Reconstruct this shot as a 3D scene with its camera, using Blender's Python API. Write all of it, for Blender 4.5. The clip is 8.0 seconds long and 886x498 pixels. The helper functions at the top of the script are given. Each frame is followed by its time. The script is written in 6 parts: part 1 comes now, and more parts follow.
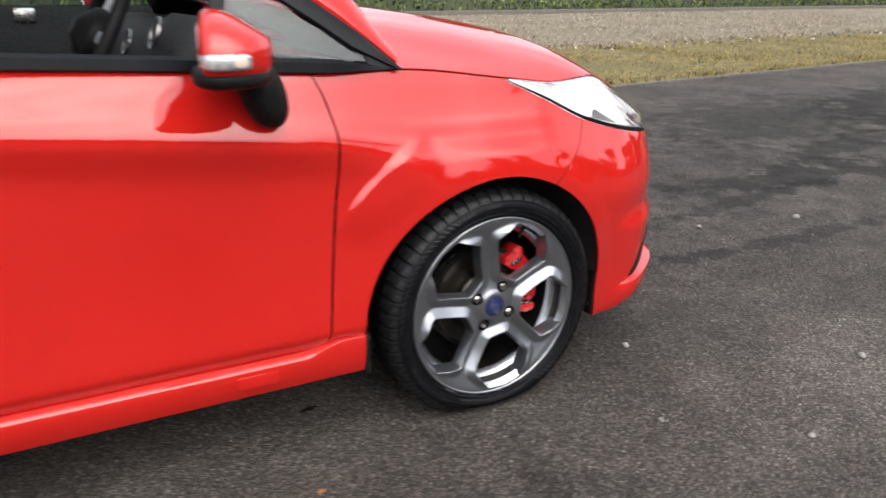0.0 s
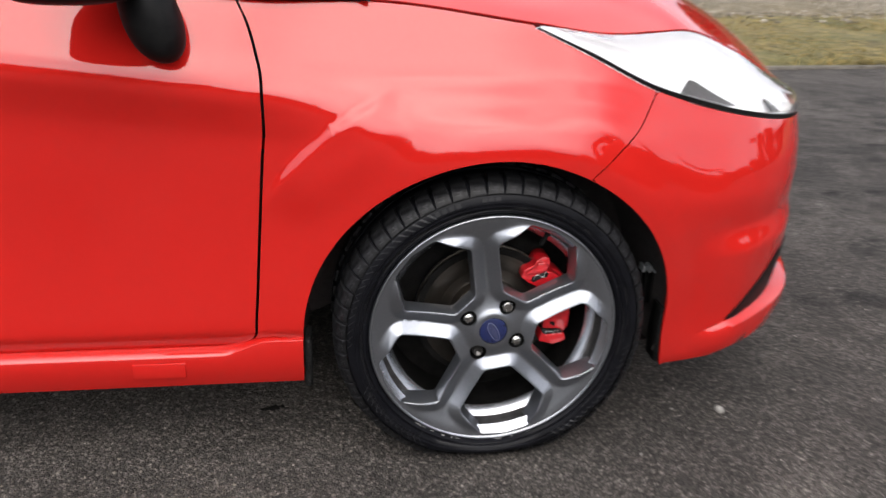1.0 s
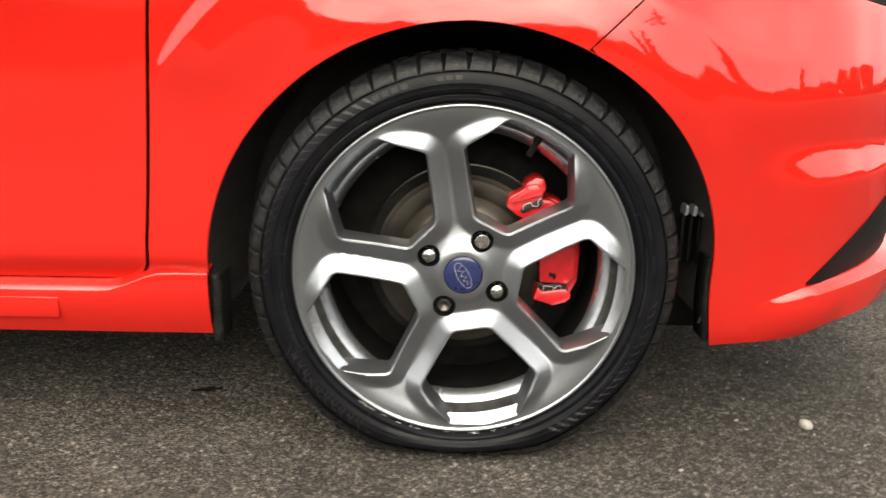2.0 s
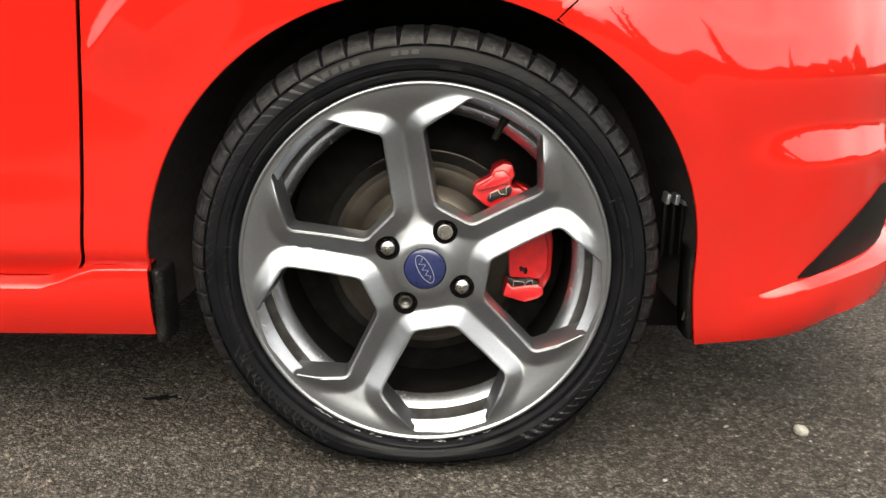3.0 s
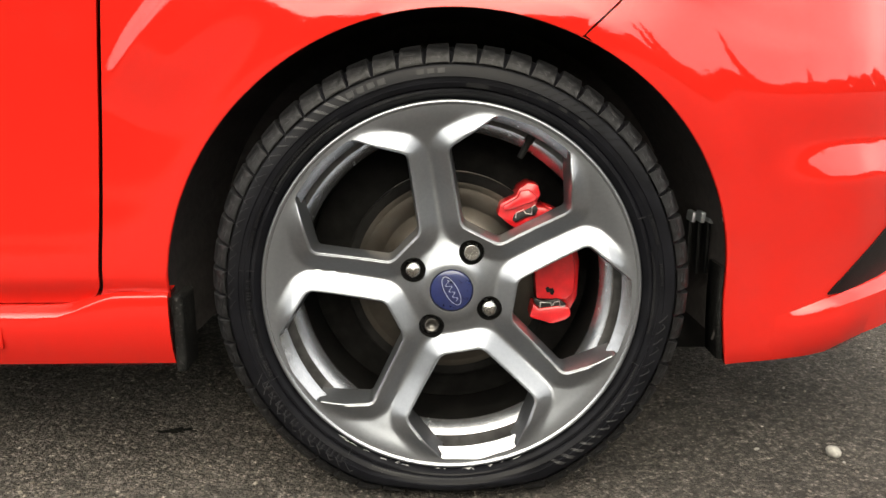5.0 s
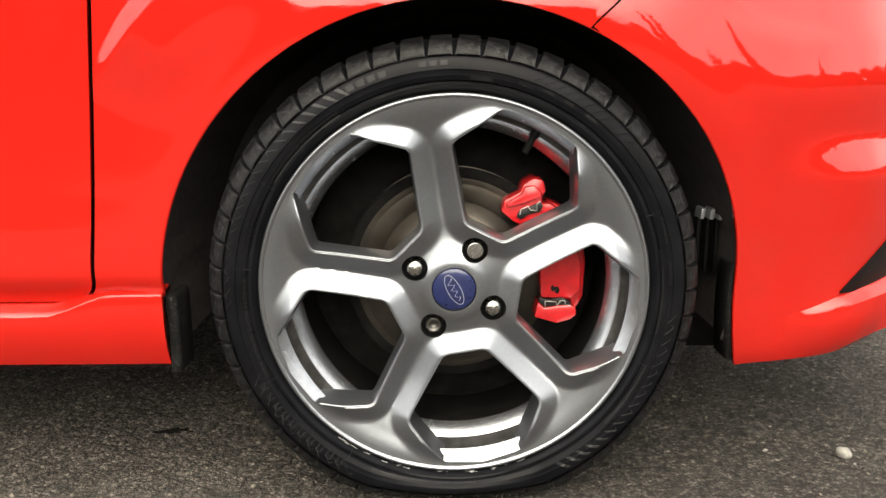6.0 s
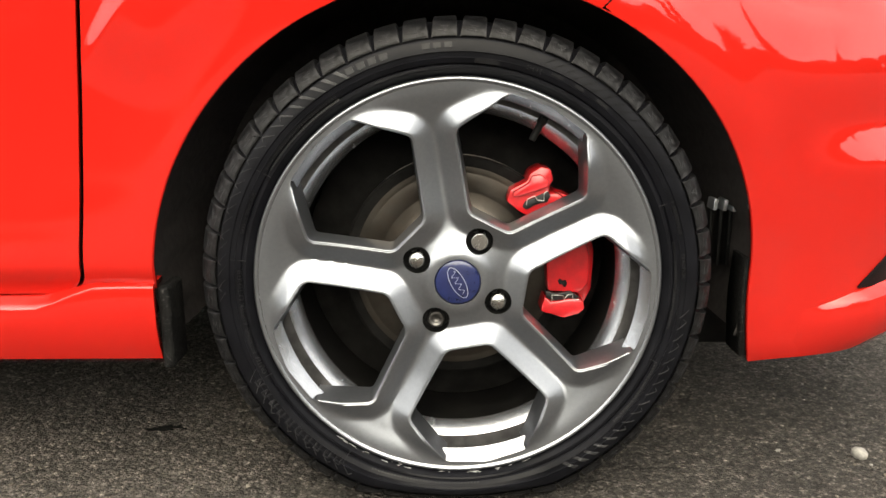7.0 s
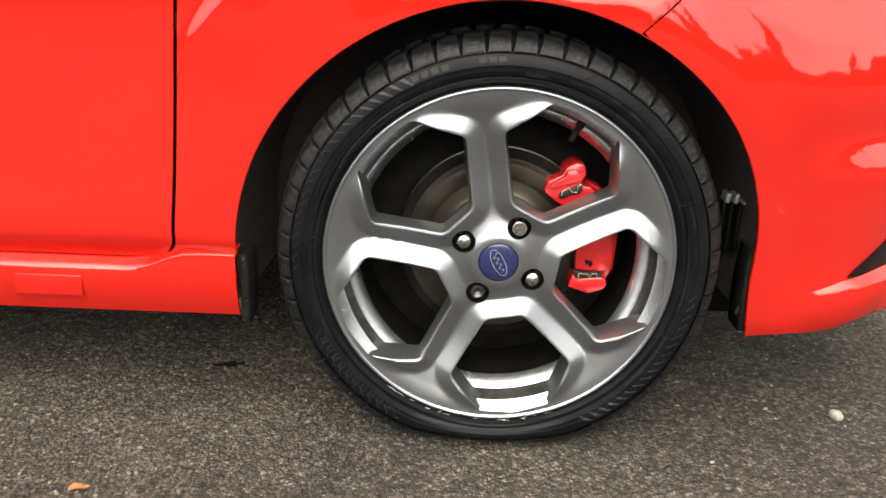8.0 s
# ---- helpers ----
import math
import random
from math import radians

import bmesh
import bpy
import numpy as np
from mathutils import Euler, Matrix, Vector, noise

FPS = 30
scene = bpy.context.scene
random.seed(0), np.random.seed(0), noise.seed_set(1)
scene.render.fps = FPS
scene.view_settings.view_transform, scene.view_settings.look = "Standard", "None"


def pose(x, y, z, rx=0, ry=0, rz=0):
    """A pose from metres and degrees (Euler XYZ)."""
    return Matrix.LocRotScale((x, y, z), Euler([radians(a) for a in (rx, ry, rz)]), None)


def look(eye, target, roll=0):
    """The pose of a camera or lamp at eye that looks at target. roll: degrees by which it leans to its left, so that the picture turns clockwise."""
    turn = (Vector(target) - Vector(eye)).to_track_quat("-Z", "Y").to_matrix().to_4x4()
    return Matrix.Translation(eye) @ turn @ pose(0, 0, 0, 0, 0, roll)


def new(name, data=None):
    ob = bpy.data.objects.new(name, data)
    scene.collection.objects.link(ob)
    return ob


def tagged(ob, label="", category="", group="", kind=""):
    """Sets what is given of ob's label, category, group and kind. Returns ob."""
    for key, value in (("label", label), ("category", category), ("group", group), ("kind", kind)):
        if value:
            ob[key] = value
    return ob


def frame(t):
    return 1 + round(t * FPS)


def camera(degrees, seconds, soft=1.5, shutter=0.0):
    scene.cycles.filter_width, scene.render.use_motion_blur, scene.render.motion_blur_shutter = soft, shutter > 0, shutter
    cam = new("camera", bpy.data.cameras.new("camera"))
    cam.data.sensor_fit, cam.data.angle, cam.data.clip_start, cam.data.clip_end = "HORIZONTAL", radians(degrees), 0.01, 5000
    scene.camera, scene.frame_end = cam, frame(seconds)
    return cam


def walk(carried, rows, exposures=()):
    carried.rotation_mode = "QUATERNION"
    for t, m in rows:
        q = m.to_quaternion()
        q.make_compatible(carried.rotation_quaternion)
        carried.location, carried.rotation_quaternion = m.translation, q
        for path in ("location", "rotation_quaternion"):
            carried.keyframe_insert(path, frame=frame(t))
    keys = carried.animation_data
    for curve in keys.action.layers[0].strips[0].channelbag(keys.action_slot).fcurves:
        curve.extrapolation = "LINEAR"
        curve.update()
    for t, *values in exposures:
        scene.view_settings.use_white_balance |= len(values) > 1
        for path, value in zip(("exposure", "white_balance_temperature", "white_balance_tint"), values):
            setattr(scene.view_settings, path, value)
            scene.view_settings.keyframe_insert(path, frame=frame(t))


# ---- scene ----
cam = camera(58.0, 8.0, shutter=0.35)
PATH = [
    (0, (-1.039, -1.541, 1.057), (-0.094, 0.1, 0.414), 1.0),
    (0.5, (-0.629, -1.496, 1.052), (0.167, 0.189, 0.327), 1.6),
    (1, (-0.316, -1.305, 0.986), (-0.017, 0.523, 0.231), 2.4),
    (1.2, (-0.177, -1.208, 0.956), (-0.063, 0.633, 0.185), 1.2),
    (1.5, (-0.078, -1.075, 0.876), (-0.104, 0.736, 0.029), -0.7),
    (1.7, (-0.078, -1.070, 0.735), (-0.072, 0.774, -0.038), -0.6),
    (2, (-0.025, -1.051, 0.614), (-0.031, 0.873, 0.066), 0.9),
    (2.2, (0.007, -1.013, 0.627), (-0.001, 0.907, 0.067), 1.5),
    (3.3, (0.028, -0.976, 0.546), (0.026, 0.966, 0.07), 0.0),
    (3.5, (0.011, -0.984, 0.547), (0.018, 0.964, 0.091), -0.1),
    (4, (-0.003, -0.989, 0.543), (0.012, 0.966, 0.119), -0.0),
    (4.5, (-0.01, -0.978, 0.539), (0.0, 0.978, 0.122), -0.3),
    (6, (-0.02, -0.934, 0.541), (-0.006, 1.016, 0.097), -0.3),
    (6.5, (-0.021, -0.915, 0.533), (0.003, 1.035, 0.088), -0.1),
    (7, (-0.024, -0.898, 0.525), (-0.009, 1.051, 0.075), -0.1),
    (7.5, (-0.049, -0.929, 0.523), (-0.029, 1.017, 0.062), 0.6),
    (7.7, (-0.058, -0.955, 0.565), (-0.058, 0.965, 0.012), 1.2),
    (8, (-0.075, -1.004, 0.653), (-0.075, 0.879, -0.021), 2.2),
]
EXPOSURES = [(0.0, -0.19, 6200, 14), (1.0, -0.33, 6150, 15), (1.6, -0.19, 6650, 11), (2.0, 0.39, 7050, 8), (7.4, 0.39, 7050, 8), (8.0, 0.49, 7050, 8)]
walk(cam, [(t, look(eye, target, roll)) for t, eye, target, roll in PATH], EXPOSURES)

# ---- world, sun and exposure ----
def nt(tree, kind, **kw):
    n = tree.nodes.new(kind)
    for k, v in kw.items():
        n.inputs[k.replace("_", " ")].default_value = v
    return n


world = bpy.data.worlds.new("overcast")
scene.world = world
world.use_nodes = True
wt = world.node_tree
wt.nodes.clear()
SUN_EL, SUN_AZ = radians(43), radians(186)
sky = wt.nodes.new("ShaderNodeTexSky")
sky.sky_type, sky.sun_disc, sky.sun_elevation, sky.sun_rotation = "NISHITA", False, SUN_EL, SUN_AZ
bg_sky = wt.nodes.new("ShaderNodeBackground")
bg_sky.inputs["Strength"].default_value = 0.10
wt.links.new(sky.outputs[0], bg_sky.inputs[0])
# cloud cover: uneven grey-white
tc = wt.nodes.new("ShaderNodeTexCoord")
cn = nt(wt, "ShaderNodeTexNoise", Scale=2.1, Detail=7.0, Roughness=0.58, Distortion=0.9)
cr = wt.nodes.new("ShaderNodeValToRGB")
cr.color_ramp.elements[0].position, cr.color_ramp.elements[0].color = 0.34, (0.46, 0.475, 0.50, 1)
cr.color_ramp.elements[1].position, cr.color_ramp.elements[1].color = 0.66, (1.0, 0.99, 0.97, 1)
bg_cloud = wt.nodes.new("ShaderNodeBackground")
wt.links.new(tc.outputs["Generated"], cn.inputs["Vector"])
wt.links.new(cn.outputs["Fac"], cr.inputs[0])
# an overcast sky is brighter overhead than at the horizon
sep = wt.nodes.new("ShaderNodeSeparateXYZ")
wt.links.new(tc.outputs["Generated"], sep.inputs[0])
grad = wt.nodes.new("ShaderNodeMapRange")
grad.inputs["From Min"].default_value, grad.inputs["From Max"].default_value = 0.0, 1.0
grad.inputs["To Min"].default_value, grad.inputs["To Max"].default_value = 2.5, 2.9
wt.links.new(sep.outputs["Z"], grad.inputs["Value"])
# thinner, warmer cloud round the veiled sun
dot = wt.nodes.new("ShaderNodeVectorMath")
dot.operation = "DOT_PRODUCT"
dot.inputs[1].default_value = (math.sin(SUN_AZ) * math.cos(SUN_EL), math.cos(SUN_AZ) * math.cos(SUN_EL), math.sin(SUN_EL))
wt.links.new(tc.outputs["Generated"], dot.inputs[0])
halo = wt.nodes.new("ShaderNodeMapRange")
halo.interpolation_type = "SMOOTHSTEP"
halo.inputs["From Min"].default_value, halo.inputs["From Max"].default_value = 0.66, 0.98
wt.links.new(dot.outputs["Value"], halo.inputs["Value"])
lift = nt(wt, "ShaderNodeMath")
lift.operation = "MULTIPLY_ADD"
wt.links.new(halo.outputs[0], lift.inputs[0])
lift.inputs[1].default_value, lift.inputs[2].default_value = 2.7, 0.95
power = nt(wt, "ShaderNodeMath")
power.operation = "MULTIPLY"
wt.links.new(grad.outputs[0], power.inputs[0])
wt.links.new(lift.outputs[0], power.inputs[1])
wt.links.new(power.outputs[0], bg_cloud.inputs["Strength"])
warm = wt.nodes.new("ShaderNodeMix")
warm.data_type, warm.blend_type = "RGBA", "MULTIPLY"
warm.inputs["B"].default_value = (1.0, 0.95, 0.84, 1)
wt.links.new(halo.outputs[0], warm.inputs["Factor"])
wt.links.new(cr.outputs[0], warm.inputs["A"])
wt.links.new(warm.outputs["Result"], bg_cloud.inputs[0])
wmix = nt(wt, "ShaderNodeMixShader", Fac=0.82)
wt.links.new(bg_sky.outputs[0], wmix.inputs[1])
wt.links.new(bg_cloud.outputs[0], wmix.inputs[2])
wo = wt.nodes.new("ShaderNodeOutputWorld")
wt.links.new(wmix.outputs[0], wo.inputs[0])

sun = new("sun", bpy.data.lights.new("sun", "SUN"))
sun.data.energy, sun.data.angle, sun.data.color = 0.5, radians(75), (1.0, 0.96, 0.9)
sun.matrix_world = look((math.sin(SUN_AZ) * 30 * math.cos(SUN_EL), math.cos(SUN_AZ) * 30 * math.cos(SUN_EL), 30 * math.sin(SUN_EL)), (0, 0, 0))


# ---- materials ----
def material(name, color=(0.5, 0.5, 0.5), rough=0.5, metal=0.0, coat=0.0, spec=0.5):
    m = bpy.data.materials.new(name)
    m.use_nodes = True
    b = m.node_tree.nodes["Principled BSDF"]
    b.inputs["Base Color"].default_value = (*color, 1)
    b.inputs["Roughness"].default_value = rough
    b.inputs["Metallic"].default_value = metal
    b.inputs["Coat Weight"].default_value = coat
    b.inputs["Coat Roughness"].default_value = 0.03
    b.inputs["Specular IOR Level"].default_value = spec
    return m


def grain(m, a, b, scale=40.0, detail=6.0, lo=0.35, hi=0.65, rough=None, bump=0.0, bump_scale=None, bump_dist=0.002, second=None):
    """Two-colour noise on the base colour, with optional second larger noise, roughness range and fine relief."""
    t = m.node_tree
    p = t.nodes["Principled BSDF"]
    co = t.nodes.new("ShaderNodeTexCoord")
    n = nt(t, "ShaderNodeTexNoise", Scale=scale, Detail=detail, Roughness=0.6)
    t.links.new(co.outputs["Object"], n.inputs["Vector"])
    r = t.nodes.new("ShaderNodeValToRGB")
    r.color_ramp.elements[0].position, r.color_ramp.elements[0].color = lo, (*a, 1)
    r.color_ramp.elements[1].position, r.color_ramp.elements[1].color = hi, (*b, 1)
    t.links.new(n.outputs["Fac"], r.inputs[0])
    out = r.outputs[0]
    if second:
        sc, amount, col = second
        n2 = nt(t, "ShaderNodeTexNoise", Scale=sc, Detail=5.0, Roughness=0.6)
        t.links.new(co.outputs["Object"], n2.inputs["Vector"])
        rr = t.nodes.new("ShaderNodeMapRange")
        rr.inputs["From Min"].default_value, rr.inputs["From Max"].default_value, rr.inputs["To Max"].default_value = 0.45, 0.7, amount
        t.links.new(n2.outputs["Fac"], rr.inputs["Value"])
        mx = t.nodes.new("ShaderNodeMix")
        mx.data_type = "RGBA"
        t.links.new(rr.outputs[0], mx.inputs["Factor"])
        t.links.new(out, mx.inputs["A"])
        mx.inputs["B"].default_value = (*col, 1)
        out = mx.outputs["Result"]
    t.links.new(out, p.inputs["Base Color"])
    if rough:
        q = t.nodes.new("ShaderNodeMapRange")
        q.inputs["To Min"].default_value, q.inputs["To Max"].default_value = rough
        t.links.new(n.outputs["Fac"], q.inputs["Value"])
        t.links.new(q.outputs[0], p.inputs["Roughness"])
    if bump:
        nb = nt(t, "ShaderNodeTexNoise", Scale=bump_scale or scale, Detail=8.0, Roughness=0.65)
        t.links.new(co.outputs["Object"], nb.inputs["Vector"])
        bp = nt(t, "ShaderNodeBump", Strength=bump, Distance=bump_dist)
        t.links.new(nb.outputs["Fac"], bp.inputs["Height"])
        t.links.new(bp.outputs[0], p.inputs["Normal"])
    return m


RED = material("red_paint", (0.60, 0.02, 0.013), 0.5, 0.0, 1.0, 0.0)
grain(RED, (0.452, 0.0116, 0.0079), (0.480, 0.0128, 0.0088), 3.0, 3.0)
RED.node_tree.nodes["Principled BSDF"].inputs["Coat IOR"].default_value = 1.63
# faint orange peel in the lacquer
t = RED.node_tree
co = t.nodes.new("ShaderNodeTexCoord")
peel = nt(t, "ShaderNodeTexNoise", Scale=140.0, Detail=3.0)
t.links.new(co.outputs["Object"], peel.inputs["Vector"])
pb = nt(t, "ShaderNodeBump", Strength=0.06, Distance=0.0006)
t.links.new(peel.outputs["Fac"], pb.inputs["Height"])
t.links.new(pb.outputs[0], t.nodes["Principled BSDF"].inputs["Coat Normal"])
RED_DULL = material("red_caliper_paint", (0.55, 0.01, 0.015), 0.35, 0.0, 0.8)
grain(RED_DULL, (0.62, 0.01, 0.017), (0.46, 0.009, 0.013), 60, rough=(0.25, 0.5))
ALLOY = material("grey_alloy_paint", (0.36, 0.355, 0.35), 0.32, 0.92, 0.25)
grain(ALLOY, (0.280, 0.294, 0.320), (0.303, 0.318, 0.347), 220, 3.0, rough=(0.27, 0.34), second=(25, 0.2, (0.255, 0.267, 0.293)))
RUBBER = material("tyre_rubber", (0.02, 0.02, 0.021), 0.55, spec=0.09)
grain(RUBBER, (0.0040, 0.0041, 0.0052), (0.0070, 0.0072, 0.0092), 30, rough=(0.24, 0.40), bump=0.3, bump_scale=150, bump_dist=0.0007, second=(22, 0.25, (0.013, 0.013, 0.0145)))
TREAD = material("worn_tread_rubber", (0.02, 0.02, 0.021), 0.5, spec=0.20)
grain(TREAD, (0.003, 0.003, 0.0034), (0.024, 0.0240, 0.0260), 130, lo=0.38, hi=0.68, rough=(0.22, 0.55), bump=0.7, bump_scale=170, bump_dist=0.0016, second=(60, 0.55, (0.006, 0.0058, 0.0058)))
PLASTIC = material("black_plastic", (0.018, 0.018, 0.019), 0.5, spec=0.12)
grain(PLASTIC, (0.005, 0.005, 0.0053), (0.010, 0.0098, 0.0098), 50, rough=(0.4, 0.65), bump=0.2, bump_scale=500, bump_dist=0.0004)
DIRTY = material("dirty_black_plastic", (0.03, 0.03, 0.03), 0.7, spec=0.12)
grain(DIRTY, (0.004, 0.004, 0.004), (0.10, 0.096, 0.092), 260, lo=0.56, hi=0.80, rough=(0.5, 0.85), bump=0.8, bump_scale=160, bump_dist=0.004, second=(45, 0.12, (0.07, 0.068, 0.065)))
LINER = material("arch_liner_felt", (0.012, 0.012, 0.012), 0.9)
grain(LINER, (0.022, 0.0185, 0.018), (0.040, 0.034, 0.033), 80, bump=0.3)
# lighter than the rim's paint, to whiten the sky's gleam on the rings
BRIGHT = material("gleam_barrel_alloy", (0.45, 0.46, 0.48), 0.28, 0.95)
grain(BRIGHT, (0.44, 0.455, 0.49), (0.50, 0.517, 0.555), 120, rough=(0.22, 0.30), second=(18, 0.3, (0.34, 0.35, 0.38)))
CHROME = material("steel_nut", (0.62, 0.61, 0.59), 0.22, 1.0)
grain(CHROME, (0.66, 0.65, 0.63), (0.5, 0.49, 0.47), 120, rough=(0.15, 0.35))
# near-black stands in for the shade inside the wheel; also the disc's rusted edge
BARREL = material("barrel_shade_and_rust", (0.03, 0.029, 0.027), 0.7, 0.0, spec=0.06)
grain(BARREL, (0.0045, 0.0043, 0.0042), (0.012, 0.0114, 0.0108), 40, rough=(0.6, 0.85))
# dark metal puts the groove's shade into its colour
GROOVE = material("shade_dark_groove", (0.1, 0.1, 0.1), 0.5, 0.6)
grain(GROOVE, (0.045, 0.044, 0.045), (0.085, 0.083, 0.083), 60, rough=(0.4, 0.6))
DARK_STEEL = material("dark_steel", (0.12, 0.115, 0.11), 0.35, 0.9)
DISC = material("brake_disc_steel", (0.30, 0.27, 0.24), 0.38, 0.9)
grain(DISC, (0.055, 0.049, 0.042), (0.088, 0.078, 0.067), 14, rough=(0.28, 0.42), second=(50, 0.35, (0.07, 0.05, 0.035)))
BLUE = material("blue_badge", (0.012, 0.025, 0.16), 0.25, 0.0, 1.0)
grain(BLUE, (0.008, 0.013, 0.06), (0.011, 0.018, 0.08), 120, rough=(0.2, 0.4))
SILVER = material("silver_print", (0.6, 0.62, 0.66), 0.3, 0.7)
TRIM = material("black_window_trim", (0.02, 0.021, 0.022), 0.35, spec=0.16)
grain(TRIM, (0.005, 0.0055, 0.0072), (0.009, 0.0098, 0.0120), 35, rough=(0.28, 0.45))
CLOTH = material("dark_seat_cloth", (0.025, 0.026, 0.028), 0.9)
grain(CLOTH, (0.010, 0.0104, 0.012), (0.030, 0.0305, 0.034), 160, bump=0.4, bump_scale=500)
REFLECTOR = material("lamp_reflector", (0.92, 0.92, 0.93), 0.35, 0.25)
LAMP_WHITE = material("clear_indicator", (0.5, 0.5, 0.51), 0.18, 0.55)
grain(LAMP_WHITE, (0.28, 0.28, 0.29), (0.75, 0.75, 0.76), 70, rough=(0.12, 0.3))
AMBER = material("indicator_bulb", (0.62, 0.5, 0.42), 0.3)
MIRROR_GLASS = material("mirror_glass", (0.9, 0.9, 0.9), 0.01, 1.0)
# lettering paler than the tyre, with the light it catches painted in
WRITING = material("raised_rubber_lettering", (0.05, 0.05, 0.05), 0.45, spec=0.16)
grain(WRITING, (0.009, 0.009, 0.0098), (0.020, 0.020, 0.0215), 90, rough=(0.28, 0.45))
# paler for wear and for painted light on raised edges
STROKE = material("scuffed_lit_rubber_edge", (0.04, 0.04, 0.04), 0.4, spec=0.3)
grain(STROKE, (0.013, 0.013, 0.0138), (0.036, 0.036, 0.038), 70, rough=(0.3, 0.5))
# black for pieces that stand in for the shade in slots and gaps
BLACK_VOID = material("void_shade", (0.008, 0.008, 0.008), 0.5)
SIPE = material("dark_sipe", (0.09, 0.088, 0.088), 0.6, spec=0.1)
grain(SIPE, (0.002, 0.002, 0.002), (0.008, 0.008, 0.008), 120)
SCUFF = material("pale_scuff", (0.5, 0.5, 0.5), 0.7)
grain(SCUFF, (0.10, 0.10, 0.10), (0.42, 0.42, 0.42), 200)
WIRE = material("bright_spring_wire", (0.55, 0.53, 0.5), 0.3, 1.0)
LEAF_BROWN = material("fallen_leaf", (0.35, 0.13, 0.03), 0.7)
grain(LEAF_BROWN, (0.24, 0.105, 0.035), (0.42, 0.21, 0.08), 90)


def glass(name, tint, rough=0.0):
    m = material(name, tint, rough)
    m.node_tree.nodes["Principled BSDF"].inputs["Transmission Weight"].default_value = 1.0
    return m


GLASS = glass("window_glass", (0.46, 0.53, 0.54))
LENS = glass("lamp_lens", (0.98, 0.98, 0.98))

# asphalt: dark binder, pale worn aggregate, damp dark patches
ASPHALT = material("asphalt", (0.05, 0.05, 0.05), 0.85, spec=0.25)
t = ASPHALT.node_tree
p = t.nodes["Principled BSDF"]
co = t.nodes.new("ShaderNodeTexCoord")
vor = nt(t, "ShaderNodeTexVoronoi", Scale=190.0)
vor2 = nt(t, "ShaderNodeTexVoronoi", Scale=75.0)
nz = nt(t, "ShaderNodeTexNoise", Scale=420.0, Detail=4.0)
big = nt(t, "ShaderNodeTexNoise", Scale=1.3, Detail=8.0, Roughness=0.65, Distortion=0.15)
mid = nt(t, "ShaderNodeTexNoise", Scale=7.0, Detail=6.0, Roughness=0.7)
for n in (vor, vor2, nz, big, mid):
    t.links.new(co.outputs["Object"], n.inputs["Vector"])
hsv = t.nodes.new("ShaderNodeSeparateColor")
t.links.new(vor.outputs["Color"], hsv.inputs[0])
ramp = t.nodes.new("ShaderNodeValToRGB")
ramp.color_ramp.elements[0].position, ramp.color_ramp.elements[0].color = 0.0, (0.047, 0.0420, 0.0374, 1)
ramp.color_ramp.elements[1].position, ramp.color_ramp.elements[1].color = 1.0, (0.365, 0.326, 0.288, 1)
e = ramp.color_ramp.elements.new(0.6)
e.color = (0.132, 0.1172, 0.1036, 1)
fine = nt(t, "ShaderNodeMath")
fine.operation = "MULTIPLY_ADD"
t.links.new(nz.outputs["Fac"], fine.inputs[0])
fine.inputs[1].default_value, fine.inputs[2].default_value = 1.5, -0.62
both_ = nt(t, "ShaderNodeMath")
both_.operation, both_.use_clamp = "MULTIPLY_ADD", True
t.links.new(hsv.outputs[0], both_.inputs[0])
both_.inputs[1].default_value = 0.62
t.links.new(fine.outputs[0], both_.inputs[2])
t.links.new(both_.outputs[0], ramp.inputs[0])
dark = t.nodes.new("ShaderNodeMapRange")
dark.inputs["From Min"].default_value, dark.inputs["From Max"].default_value, dark.inputs["To Min"].default_value, dark.inputs["To Max"].default_value = 0.34, 0.64, 0.62, 1.18
t.links.new(big.outputs["Fac"], dark.inputs["Value"])
dark2 = t.nodes.new("ShaderNodeMapRange")
dark2.inputs["From Min"].default_value, dark2.inputs["From Max"].default_value, dark2.inputs["To Min"].default_value, dark2.inputs["To Max"].default_value = 0.3, 0.7, 0.72, 1.25
t.links.new(mid.outputs["Fac"], dark2.inputs["Value"])
mul = nt(t, "ShaderNodeMath")
mul.operation = "MULTIPLY"
t.links.new(dark.outputs[0], mul.inputs[0])
t.links.new(dark2.outputs[0], mul.inputs[1])
